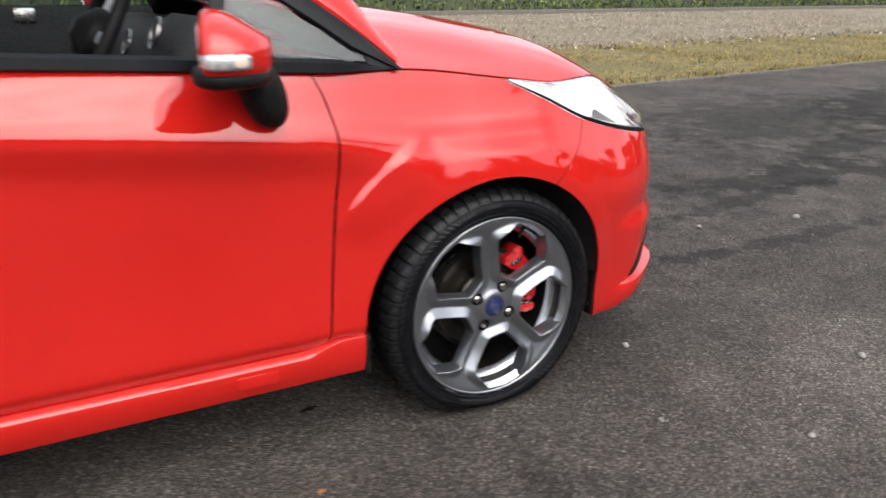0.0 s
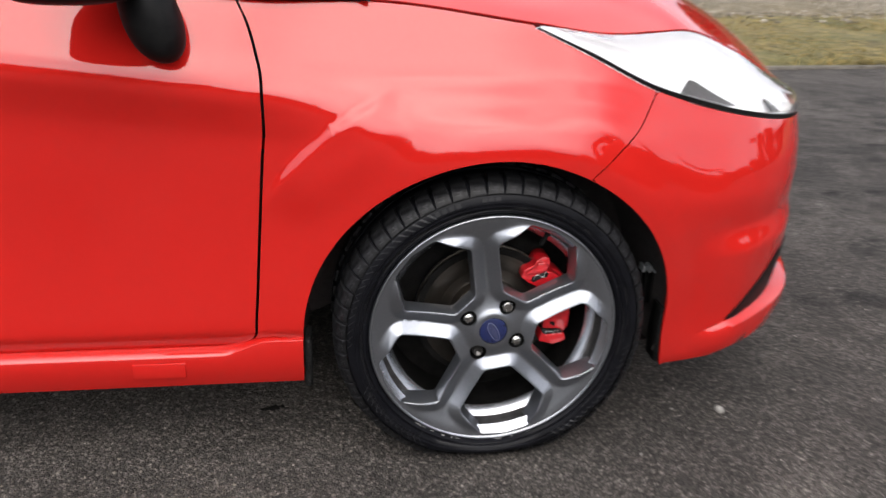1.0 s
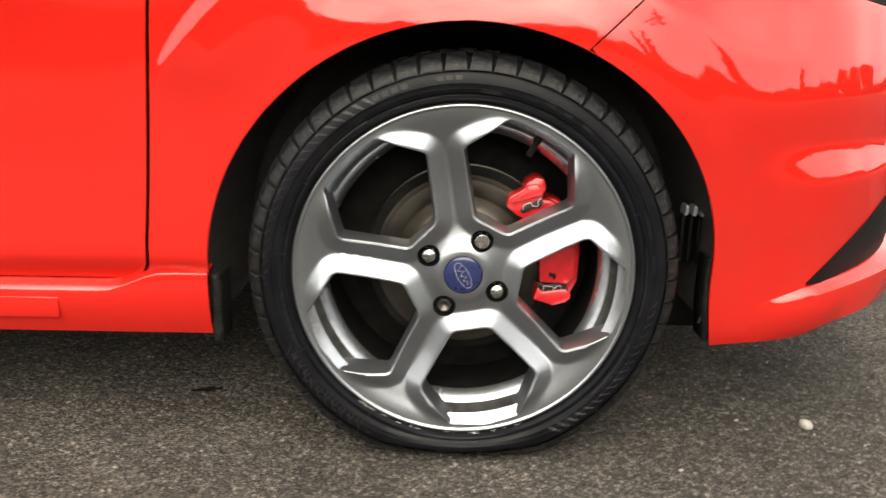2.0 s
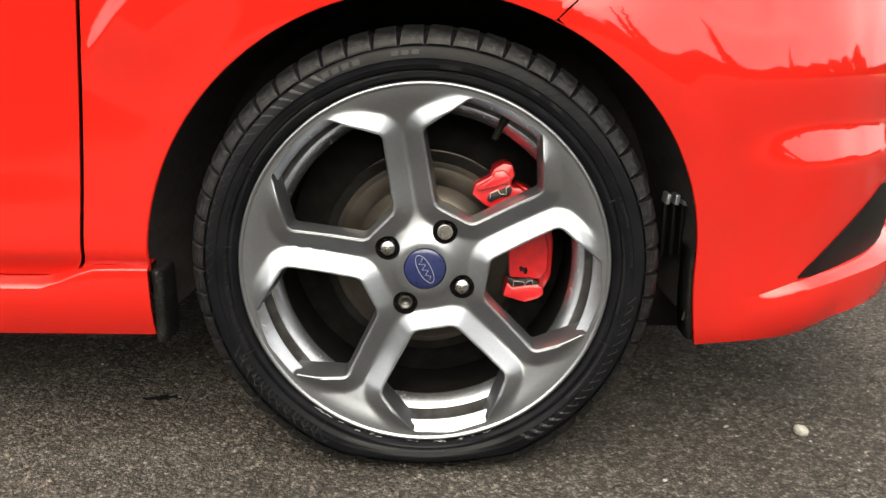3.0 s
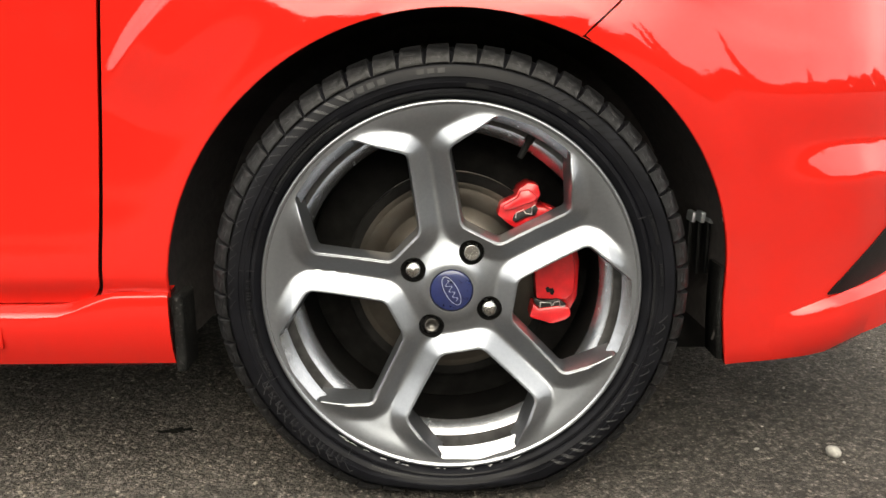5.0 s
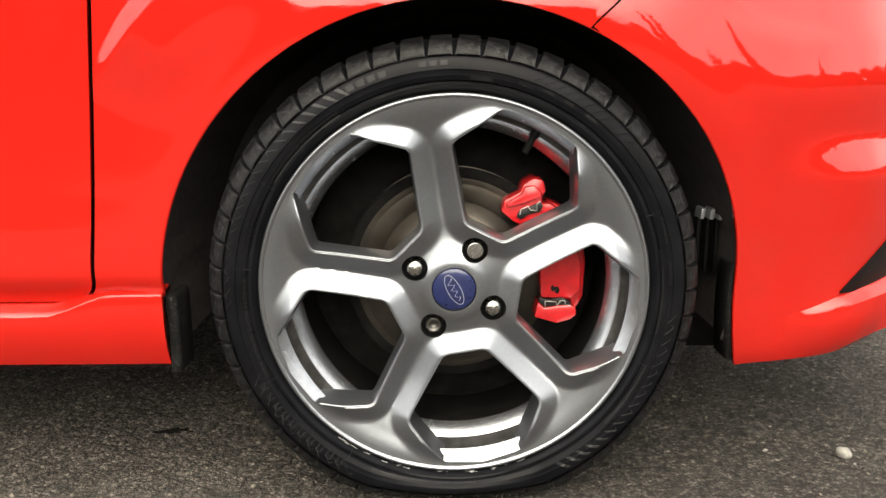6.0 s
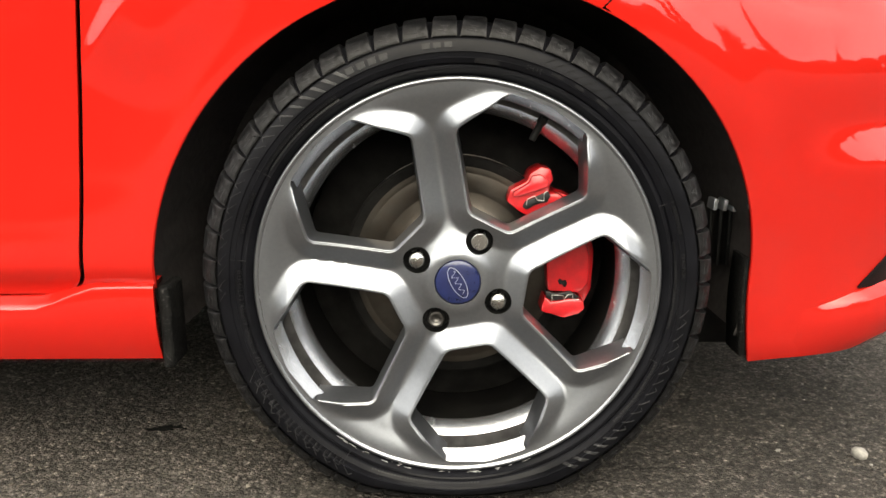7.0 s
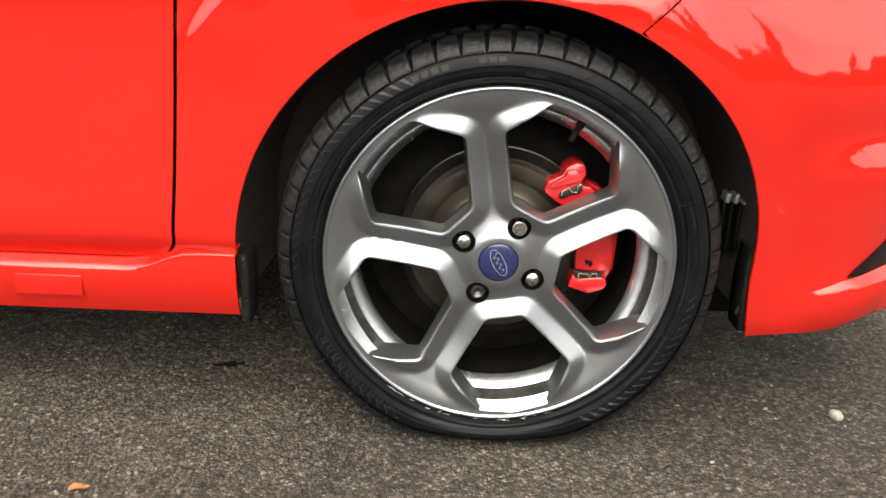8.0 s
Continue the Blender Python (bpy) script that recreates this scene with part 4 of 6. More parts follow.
MIR = Vector((-0.645, -0.085, 0.935))
for flip in (False, True):
    fl = Matrix.Translation((0, 2 * YC, 0)) @ Matrix.Diagonal((1, -1, 1, 1)) if flip else Matrix.Identity(4)
    bm = superegg(MIR, (0.078, 0.105, 0.066))
    for v in bm.verts:
        if v.co.x < MIR.x - 0.045:
            v.co.x = MIR.x - 0.045 - (MIR.x - 0.045 - v.co.x) * 0.35
        if v.co.z > MIR.z:
            v.co.z = MIR.z + (v.co.z - MIR.z) * (1 - 0.62 * step(-0.035, 0.085, v.co.x - MIR.x))
            v.co.y += 0.55 * (v.co.z - MIR.z)
        v.co.x += 0.25 * (v.co.y - MIR.y)
    head = part("door_mirror", move(bm, fl), RED, car, "red door mirror with a black base")
    bm = superegg(MIR + Vector((0.002, 0.006, -0.050)), (0.074, 0.104, 0.022))
    for v in bm.verts:
        v.co.x += 0.25 * (v.co.y - MIR.y)
    part("lower_shell", move(bm, fl), PLASTIC, head, "black lower mirror shell")
    bm = superegg((-0.564, -0.004, 0.837), (0.044, 0.045, 0.068), 0.9, 0.9)
    for v in bm.verts:
        v.co.x -= 0.22 * (v.co.z - 0.837)
    part("mirror_foot", move(bm, fl), PLASTIC, head, "black mirror foot on the door")
    bm = superegg(MIR + Vector((-0.030, -0.0785, -0.018)), (0.042, 0.032, 0.016), 0.5, 0.5)
    part("indicator", move(bm, fl), LAMP_WHITE, head, "clear side indicator lens")
    bm = superegg(MIR + Vector((-0.012, -0.1095, -0.018)), (0.012, 0.003, 0.009), 0.8, 0.8)
    part("bulb", move(bm, fl), AMBER, head, "pale amber bulb")
    bm = superegg(MIR + Vector((-0.0545, 0.008, 0.0)), (0.004, 0.072, 0.042), 0.8, 0.8)
    for v in bm.verts:
        v.co.x += 0.25 * (v.co.y - MIR.y)
    part("mirror_glass", move(bm, fl), MIRROR_GLASS, head, "silvered mirror glass")

# ---- wheels: local axes, hub at the origin, outside towards -y ----
from mathutils import geometry

NUT_ANG = [62, 152, 242, 332]
NUT_R, WELL_R, CAP_R, FACE_R = 0.054, 0.0160, 0.0272, 0.2295
HOLE_MID = [135 - 72 * k for k in range(5)]


def rounded(poly, rad, per=6, spacing=0.0026):
    """A closed polygon with rounded corners, evenly sampled."""
    out = []
    n = len(poly)
    arcs = []
    for k in range(n):
        a, b, c = Vector(poly[k - 1]), Vector(poly[k]), Vector(poly[(k + 1) % n])
        u, v = (a - b).normalized(), (c - b).normalized()
        d = min(rad, 0.45 * (a - b).length, 0.45 * (c - b).length)
        p, q = b + u * d, b + v * d
        pts = [p * (1 - t_) ** 2 + b * (2 * t_ * (1 - t_)) + q * t_**2 for t_ in [i / per for i in range(per + 1)]]
        arcs.append(pts)
    for k in range(n):
        out += arcs[k]
        a, b = arcs[k][-1], arcs[(k + 1) % n][0]
        m = max(1, int((b - a).length / spacing))
        out += [a.lerp(b, i / m) for i in range(1, m)]
    return [(p.x, p.y) for p in out]


def pol(r, deg):
    return (r * math.cos(radians(deg)), r * math.sin(radians(deg)))


hole_corners = [pol(0.083, -18.5), pol(0.178, -28.4), pol(0.2235, -12.8), pol(0.2262, 0), pol(0.2235, 12.8), pol(0.178, 28.4), pol(0.083, 18.5)]
HOLE = np.array(rounded(hole_corners, 0.008))


def poly_dist(pts, poly):
    """Signed distance of points to a closed polygon: positive outside."""
    a, b = poly, np.roll(poly, -1, 0)
    ab = b - a
    best = np.full(len(pts), 9.0)
    inside = np.zeros(len(pts), bool)
    for k in range(len(a)):
        ap = pts - a[k]
        s = np.clip((ap @ ab[k]) / max(ab[k] @ ab[k], 1e-12), 0, 1)
        best = np.minimum(best, np.hypot(*(ap - s[:, None] * ab[k]).T))
        c = ((a[k, 1] > pts[:, 1]) != (b[k, 1] > pts[:, 1])) & (pts[:, 0] < (b[k, 0] - a[k, 0]) * (pts[:, 1] - a[k, 1]) / (b[k, 1] - a[k, 1] + 1e-15) + a[k, 0])
        inside ^= c
    return np.where(inside, -best, best)


def fold(pts):
    """Turns points into the hole's own sector."""
    r, a = np.hypot(*pts.T), np.degrees(np.arctan2(pts[:, 1], pts[:, 0]))
    a = (a - HOLE_MID[0] + 36) % 72 - 36
    return np.stack([r * np.cos(np.radians(a)), r * np.sin(np.radians(a))], 1)


base_h = curve_fn([(0.0, 0.0), (0.030, 0.001), (0.036, 0.0), (0.044, -0.004), (0.075, -0.010), (0.12, -0.0115), (0.165, -0.0075), (0.20, 0.0022), (0.222, 0.009), (0.235, 0.011)])


def face_h(pts):
    """Height of the wheel's face towards the outside."""
    pts = np.asarray(pts, float)
    r = np.hypot(*pts.T)
    d = np.maximum(poly_dist(fold(pts), HOLE), 0)
    w = 0.0245
    s = np.clip(1 - d / w, 0, 1)
    ridge = np.where(s < 0.12, s * s / 0.24, s - 0.06) / 0.94
    ridge -= 0.12 * np.clip(1 - d / 0.0028, 0, 1) ** 2
    fade = np.array([1 - step(0.196, 0.226, q) for q in r])
    hubfade = np.array([step(0.036, 0.062, q) for q in r])
    return np.array([base_h(q) for q in r]) + 0.0165 * ridge * fade * hubfade


def turn(poly, deg):
    c, s = math.cos(radians(deg)), math.sin(radians(deg))
    return np.stack([poly[:, 0] * c - poly[:, 1] * s, poly[:, 0] * s + poly[:, 1] * c], 1)


def circle(c, r, n):
    return np.array([(c[0] + r * math.cos(2 * math.pi * k / n), c[1] + r * math.sin(2 * math.pi * k / n)) for k in range(n)])


def grown(poly, d):
    """The polygon moved outwards."""
    t = np.roll(poly, -1, 0) - np.roll(poly, 1, 0)
    t /= np.linalg.norm(t, axis=1)[:, None] + 1e-12
    return poly + d * np.stack([t[:, 1], -t[:, 0]], 1)


holes = [turn(HOLE, a) for a in HOLE_MID]
wells = [circle(pol(NUT_R, a), WELL_R, 30) for a in NUT_ANG]
loops = holes + wells + [circle((0, 0), CAP_R, 64), circle((0, 0), FACE_R, 200)]
rings = [grown(h, d) for h in holes for d in (0.0016, 0.0036)] + [circle((0, 0), q, 90) for q in (0.0305, 0.034)] + [circle(pol(NUT_R, a), WELL_R + 0.0012, 30) for a in NUT_ANG]
coords, cons = [], []
for lp in loops:
    o = len(coords)
    coords += [tuple(q) for q in lp]
    cons += [(o + k, o + (k + 1) % len(lp)) for k in range(len(lp))]
for rg in rings:
    keep = np.hypot(*rg.T) < FACE_R - 0.002
    coords += [tuple(q) for q in rg[keep]]
gp = []
sp = 0.0034
for j in range(-80, 81):
    for i in range(-80, 81):
        gp.append(((i + 0.5 * (j % 2)) * sp, j * sp * 0.866))
gp = np.array(gp)
gr = np.hypot(*gp.T)
gp = gp[(gr < FACE_R - 0.002) & (gr > CAP_R + 0.009)]
gp = gp[poly_dist(fold(gp), HOLE) > 0.0055]
for a in NUT_ANG:
    gp = gp[np.hypot(*(gp - pol(NUT_R, a)).T) > WELL_R + 0.003]
coords += [tuple(q) for q in gp]
cv, ce, cf, *rest_ = geometry.delaunay_2d_cdt([Vector(q) for q in coords], cons, [], 0, 1e-6, False)
cv = np.array([tuple(v) for v in cv])
cen = np.array([cv[list(f)].mean(0) for f in cf])
cr_ = np.hypot(*cen.T)
ok = (cr_ < FACE_R) & (cr_ > CAP_R) & (poly_dist(fold(cen), HOLE) > 0)
for a in NUT_ANG:
    ok &= np.hypot(*(cen - pol(NUT_R, a)).T) > WELL_R * 0.995
hh = face_h(cv)
bm = bmesh.new()
bv = [bm.verts.new((x, -h, z)) for (x, z), h in zip(cv, hh)]
for f, good in zip(cf, ok):
    if good:
        bm.faces.new([bv[k] for k in f])
bmesh.ops.delete(bm, geom=[v for v in bm.verts if not v.link_faces], context="VERTS")
# walls of the openings and nut wells
for hl in holes:
    h0 = face_h(hl)
    rows = []
    for depth, inset in ((0.0, 0.0), (0.002, 0.0006), (0.012, 0.0025), (0.022, 0.004), (0.034, 0.0045)):
        q = grown(hl, -inset)
        rows.append([(x, -h + depth if depth < 0.02 else depth - 0.006, z) for (x, z), h in zip(q, h0)])
    n_ = len(hl)
    fl = fold(hl)
    open_edge = (np.hypot(*fl.T) > 0.2215) & (np.abs(np.degrees(np.arctan2(fl[:, 1], fl[:, 0]))) < 13.2)
    vs_ = [[bm.verts.new(q_) for q_ in row] for row in rows]
    for i_ in range(len(rows) - 1):
        for j_ in range(n_):
            k_ = (j_ + 1) % n_
            if open_edge[j_] and open_edge[k_]:
                continue  # towards the lip the opening runs straight into the barrel
            bm.faces.new((vs_[i_][j_], vs_[i_][k_], vs_[i_ + 1][k_], vs_[i_ + 1][j_]))
    # rolled crest along the opening's edge
    out_ = grown(hl, 1.0) - hl
    crest = [[bm.verts.new((x + 0.0013 * math.cos(t_) * nx_, -h + 0.0007 - 0.0013 * math.sin(t_), z + 0.0013 * math.cos(t_) * nz_)) for t_ in [radians(-20 + 44 * q_) for q_ in range(6)]] for (x, z), h, (nx_, nz_) in zip(hl, h0, out_)]
    for j_ in range(n_):
        k_ = (j_ + 1) % n_
        if max(np.hypot(*hl[j_]), np.hypot(*hl[k_])) < 0.2208:
            for i_ in range(5):
                bm.faces.new((crest[j_][i_], crest[k_][i_], crest[k_][i_ + 1], crest[j_][i_ + 1]))
bmesh.ops.delete(bm, geom=[v for v in bm.verts if not v.link_faces], context="VERTS")
for wl in wells:
    h0 = face_h(wl)
    rows = [[(x, -h, z) for (x, z), h in zip(wl, h0)], [(x, 0.020, z) for x, z in wl]]
    grid(rows, close_v=True, bm=bm)
capl = loops[-2]
grid([[(x, -0.001, z) for x, z in capl], [(x, 0.006, z) for x, z in capl]], close_v=True, bm=bm)
# lip and barrel
lathe([(FACE_R, -0.0105), (0.2315, -0.0128), (0.2338, -0.0122), (0.2352, -0.009), (0.2352, -0.002), (0.2300, 0.000)], 200, bm)
RIM_MESH = mesh_of("rim", bm, ALLOY, True, 42)
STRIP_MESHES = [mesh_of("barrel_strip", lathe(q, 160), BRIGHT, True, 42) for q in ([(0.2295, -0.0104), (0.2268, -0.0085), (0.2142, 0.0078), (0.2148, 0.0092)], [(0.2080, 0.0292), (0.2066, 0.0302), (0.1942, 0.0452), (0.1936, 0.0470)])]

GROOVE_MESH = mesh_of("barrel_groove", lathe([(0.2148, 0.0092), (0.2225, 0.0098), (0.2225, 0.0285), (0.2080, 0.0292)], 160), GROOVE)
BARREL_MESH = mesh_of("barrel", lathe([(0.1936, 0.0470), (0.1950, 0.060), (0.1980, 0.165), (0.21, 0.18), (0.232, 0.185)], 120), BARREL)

# tyre
GROUND_R = HUB - 0.0


def squash(v):
    """Flattens the tyre's foot on the ground."""
    r = math.hypot(v.x, v.z)
    if v.z < 0 and r > 0.2352:
        s = -v.z / r
        rmax = (GROUND_R - 0.0005) / s
        if rmax < 0.304:
            k = (r - 0.2352) / (0.304 - 0.2352)
            rn = 0.2352 + k * (rmax - 0.2352)
            v.y += -0.010 * (0.304 - rmax) / 0.026 * math.sin(min(k, 1) * math.pi) * (1 if v.y < 0.07 else -1)
            v.x, v.z = v.x * rn / r, v.z * rn / r
    return v


outer = [(0.2290, 0.004), (0.2340, -0.0045), (0.2375, -0.0085), (0.2405, -0.0125), (0.2425, -0.0150), (0.2455, -0.0150), (0.2475, -0.0135), (0.2490, -0.0160), (0.2545, -0.0186), (0.2552, -0.0174), (0.2602, -0.0180), (0.2610, -0.0195), (0.2660, -0.0188), (0.2720, -0.0166), (0.2745, -0.0152), (0.2760, -0.0128), (0.2840, -0.0045), (0.2895, 0.0040), (0.2930, 0.0120), (0.2945, 0.022)]
prof = outer + [(0.2950, 0.03), (0.2950, 0.045), (0.2885, 0.0455), (0.2885, 0.053), (0.2945, 0.0535), (0.2950, 0.082), (0.2890, 0.0825), (0.2890, 0.09), (0.2950, 0.0905), (0.2945, 0.118), (0.2920, 0.145)] + [(r, 0.16 - y) for r, y in reversed(outer[:-1])]
bm = lathe(prof, 224)
for v in bm.verts:
    v.co = squash(v.co)
TYRE_MESH = mesh_of("tyre", bm, RUBBER, True, 30)
NLUG = 56
lug_prof = [(0.2770, -0.0152), (0.2830, -0.0124), (0.2890, -0.0078), (0.2945, -0.0005), (0.2985, 0.0100), (0.3000, 0.022), (0.3000, 0.044)]
wd = 2 * math.pi / NLUG
gap = 0.13 * wd
inner, sipes, zigzags = bmesh.new(), bmesh.new(), bmesh.new()
rng = random.Random(4)


def tread_block(bm, start, inside):
    """One shoulder block of the tread, on the outer or the inner side."""
    rows = []
    for t_ in (0.0, 0.03, 0.3, 0.55, 0.72, 0.97, 1.0):
        row = []
        for j, (r, y) in enumerate(lug_prof):
            cut = (0.05 + 0.24 * (j / 6) ** 0.8) * wd
            a = start + cut / 2 + (wd - cut) * t_ - 0.10 * wd * (j / 6)
            rr = r - (0.0016 if t_ in (0.0, 1.0) else 0) - (0.006 if t_ in (0.0, 1.0) and j == 0 else 0)
            row.append((rr * math.cos(a), 0.16 - y if inside else y, rr * math.sin(a)))
        y = 0.044
        rows.append(row + [(0.287 * math.cos(a), 0.16 - y if inside else y, 0.287 * math.sin(a))])
    ends = [[(x * 0.960, y, z * 0.960) for x, y, z in rows[k]] for k in (0, -1)]
    return grid([ends[0]] + rows + [ends[1]], bm=bm)


def pressed(bm):
    for v in bm.verts:
        v.co = squash(v.co)
    bmesh.ops.recalc_face_normals(bm, faces=bm.faces)
    return bm


BLOCK = mesh_of("tread_block", pressed(tread_block(bmesh.new(), 0.0, False)), TREAD, True, 30)
BLOCKS = []
for k in range(NLUG):
    a0 = k * wd
    tread_block(inner, a0 + 0.5 * wd, True)
    low = math.sin(a0 + wd / 2) < -0.88
    BLOCKS.append((mesh_of("tread_block", pressed(tread_block(bmesh.new(), a0, False)), TREAD, True, 30), 0.0) if low else (BLOCK, -a0))
    # zig-zag on the block's shoulder, paled like lit edges, a dark line and two pin marks under it
    jitter = rng.uniform(-0.0006, 0.0006)
    for u0, q0, u1, q1, low_line in ((0.28, 0.2880, 0.62, 0.2893, False), (0.62, 0.2893, 0.36, 0.2832, False), (0.36, 0.2832, 0.76, 0.2848, False), (0.06, 0.2782, 0.94, 0.2782, True), (0.14, 0.2815, 0.19, 0.2815, True), (0.82, 0.2815, 0.87, 0.2815, True)):
        aa, ab = a0 + gap / 2 + (wd - gap) * u0, a0 + gap / 2 + (wd - gap) * u1
        to = sipes if low_line else zigzags
        vs = []
        for a, q, sgn in ((aa, q0, 1), (ab, q1, 1), (ab, q1, -1), (aa, q0, -1)):
            qq = q + jitter + sgn * (0.0007 if u1 - u0 == 0.05 else 0.0004)
            yy = float(np.interp(qq, [z[0] for z in lug_prof], [z[1] for z in lug_prof]))
            vs.append(to.verts.new((qq * math.cos(a), yy - 0.0008, qq * math.sin(a))))
        to.faces.new(vs)
TREAD_MESH = mesh_of("inner_tread", pressed(inner), TREAD, True, 30)


def raised(bm, depth=0.0022):
    """Gives flat marks on the sidewall their depth."""
    bmesh.ops.recalc_face_normals(bm, faces=bm.faces)
    for f in bm.faces:
        if f.normal.y > 0:
            f.normal_flip()
    ex = bmesh.ops.extrude_face_region(bm, geom=bm.faces[:], use_keep_orig=True)
    for v in ex["geom"]:
        if isinstance(v, bmesh.types.BMVert):
            v.co.y += depth
    for v in bm.verts:
        v.co = squash(v.co)
    return bm


SIPE_MESH = mesh_of("sipes", raised(sipes), SIPE, False)
ZIGZAG_MESH = mesh_of("zigzag_pattern", raised(zigzags), STROKE, False)


def side_at(r):
    return float(np.interp(r, [q[0] for q in outer], [q[1] for q in outer]))


# raised writing and unreadable bars on the sidewall
def arc_text(bm, text, a_mid, r, size, stretch=1.0):
    """Letters along an arc, read clockwise, feet towards the hub."""
    glyphs = []
    for ch in text:
        if ch == " ":
            glyphs.append((None, 0.42 * size))
            continue
        c = bpy.data.curves.new("glyph", "FONT")
        c.body, c.size = ch, size
        ob = bpy.data.objects.new("glyph", c)
        me = bpy.data.meshes.new_from_object(ob)
        xs = [v.co.x for v in me.vertices]
        glyphs.append((me, (max(xs) - min(xs)) * stretch + 0.17 * size))
        bpy.data.objects.remove(ob)
    total = sum(w for g, w in glyphs)
    at = -total / 2
    for me, w in glyphs:
        if me:
            x0 = min(v.co.x for v in me.vertices)
            vs = []
            for v in me.vertices:
                x, h = at + (v.co.x - x0) * stretch, v.co.y
                rr = r + h
                a = radians(a_mid) - x / r
                vs.append(bm.verts.new((rr * math.cos(a), side_at(rr) - 0.0012, rr * math.sin(a))))
            for pl in me.polygons:
                try:
                    bm.faces.new([vs[k] for k in pl.vertices])
                except ValueError:
                    pass
        at += w


def arc_bar(bm, a_mid, half, r0, r1, proud=0.0011):
    n = max(2, int(half * 2 / 1.2))
    rows = [[(rr * math.cos(a), side_at(rr) - proud, rr * math.sin(a)) for rr in (r0, r1)] for a in [radians(a_mid - half + 2 * half * k / n) for k in range(n + 1)]]
    grid(rows, bm=bm)


bm = bmesh.new()
arc_text(bm, "OUTER ESTERNO AUSSEN EXTERIEUR", 190, 0.2470, 0.0066)
arc_text(bm, "SAFETY WARNING", 160, 0.2490, 0.0050)
arc_text(bm, "DOT", 71, 0.2525, 0.0078)
arc_text(bm, "TREADWEAR", 17, 0.2560, 0.0050)
arc_text(bm, "TRACTION", 5, 0.2560, 0.0050)
for a, half, r0, r1 in ((116.0, 0.95, 0.2640, 0.2712), (113.2, 0.95, 0.2640, 0.2712), (110.4, 0.95, 0.2640, 0.2712), (107.6, 0.95, 0.2640, 0.2712), (97.6, 0.9, 0.2655, 0.2712), (95.0, 0.9, 0.2655, 0.2712), (92.4, 0.9, 0.2655, 0.2712)):
    arc_bar(bm, a, half, r0, r1, 0.0007)
for a in np.arange(122, 148, 0.9):
    arc_bar(bm, a, 0.28, 0.2455, 0.2480)
    arc_bar(bm, a + 0.3, 0.28, 0.2500, 0.2525)
for a in np.arange(98, 112, 0.9):
    arc_bar(bm, a, 0.28, 0.2435, 0.2455)
for a in np.arange(206, 236, 3.3):
    arc_bar(bm, a, 0.25, 0.2560, 0.2640)
    arc_bar(bm, a + 1.4, 0.25, 0.2560, 0.2640)
    arc_bar(bm, a + 0.7, 0.7, 0.2632, 0.2645)
for a in np.arange(246, 276, 0.9):
    arc_bar(bm, a, 0.28, 0.2490, 0.2512)
for a in np.arange(318, 338, 0.9):
    arc_bar(bm, a, 0.28, 0.2495, 0.2518)
for a in np.arange(-12, 12, 0.9):
    arc_bar(bm, a, 0.28, 0.2480, 0.2502)
for a, half in ((65.5, 1.9), (59.5, 1.5), (52.6, 2.2)):
    arc_bar(bm, a, half * 0.8, 0.2558, 0.2592, 0.0003)
arc_bar(bm, 83, 3.0, 0.2495, 0.2548, 0.0006)
for a in (149, 173, 206, 238, 338, 22):
    arc_bar(bm, a, 0.12, 0.2430, 0.2600, 0.0009)
# slanted strokes on the sidewall


def stroke(bm, a0, r0, a1, r1, w_, proud=0.0010):
    """A slanted bar that follows the sidewall's bulge."""
    rows = []
    for k in range(6):
        u = k / 5
        a, r, w = radians(a0 + (a1 - a0) * u), r0 + (r1 - r0) * u, w_ * (1 - 0.4 * u)
        rows.append([(r * math.cos(a + sg * w / r), side_at(r) - proud, r * math.sin(a + sg * w / r)) for sg in (-1, 1)])
    grid(rows, bm=bm)


PITCH = 360 / NLUG
raised(bm)
# strokes paled for scuffs and caught light: broad at one end of each run, thinning out along the tyre
strokes = bmesh.new()
for first, count, broad, lower in ((117, 21, 0.0026, 0.0), (300, 17, 0.0030, 0.006), (203, 12, 0.0007, 0.004)):
    for k in range(count):
        thin = step(0.0, 0.45, k / count)
        a = first + k * PITCH / 2
        w_ = broad + (0.0006 - broad) * thin
        stroke(strokes, a + 2.3, 0.2738 - lower, a, 0.2612 - lower + 0.004 * thin, w_, 0.0015)
        if k % 2 and thin > 0.5:
            stroke(strokes, a + 2.3, 0.2738 - lower, a + 2.9, 0.2700 - lower, 0.0005, 0.0015)
raised(strokes)
STROKE_MESH = mesh_of("stroke_pattern", strokes, STROKE, False)
# dark cuts: slanted strokes on the front shoulder, the line under the tread blocks and its pin marks
cuts = bmesh.new()
for k in range(16):
    stroke(cuts, 27 + k * PITCH / 2.4, 0.2745, 30.0 + k * PITCH / 2.4, 0.2632 - 0.003 * math.sin(k / 15 * math.pi), 0.0006)
for k in range(120):
    arc_bar(cuts, 3 * k + 1.5, 1.5, 0.2752, 0.2759, 0.0006)
raised(cuts, 0.0012)
CUT_MESH = mesh_of("cut_pattern", cuts, SIPE, False)
LETTER_MESH = mesh_of("sidewall_lettering", bm, WRITING, False)

# centre cap: blue disc with a plain silver oval ring and stroke
CAP_MESH = mesh_of("centre_cap", lathe([(0.0005, -0.0032), (0.012, -0.0030), (0.022, -0.0022), (0.0255, -0.0010), (0.0268, 0.001), (0.0268, 0.006)], 64), BLUE)
bm = bmesh.new()


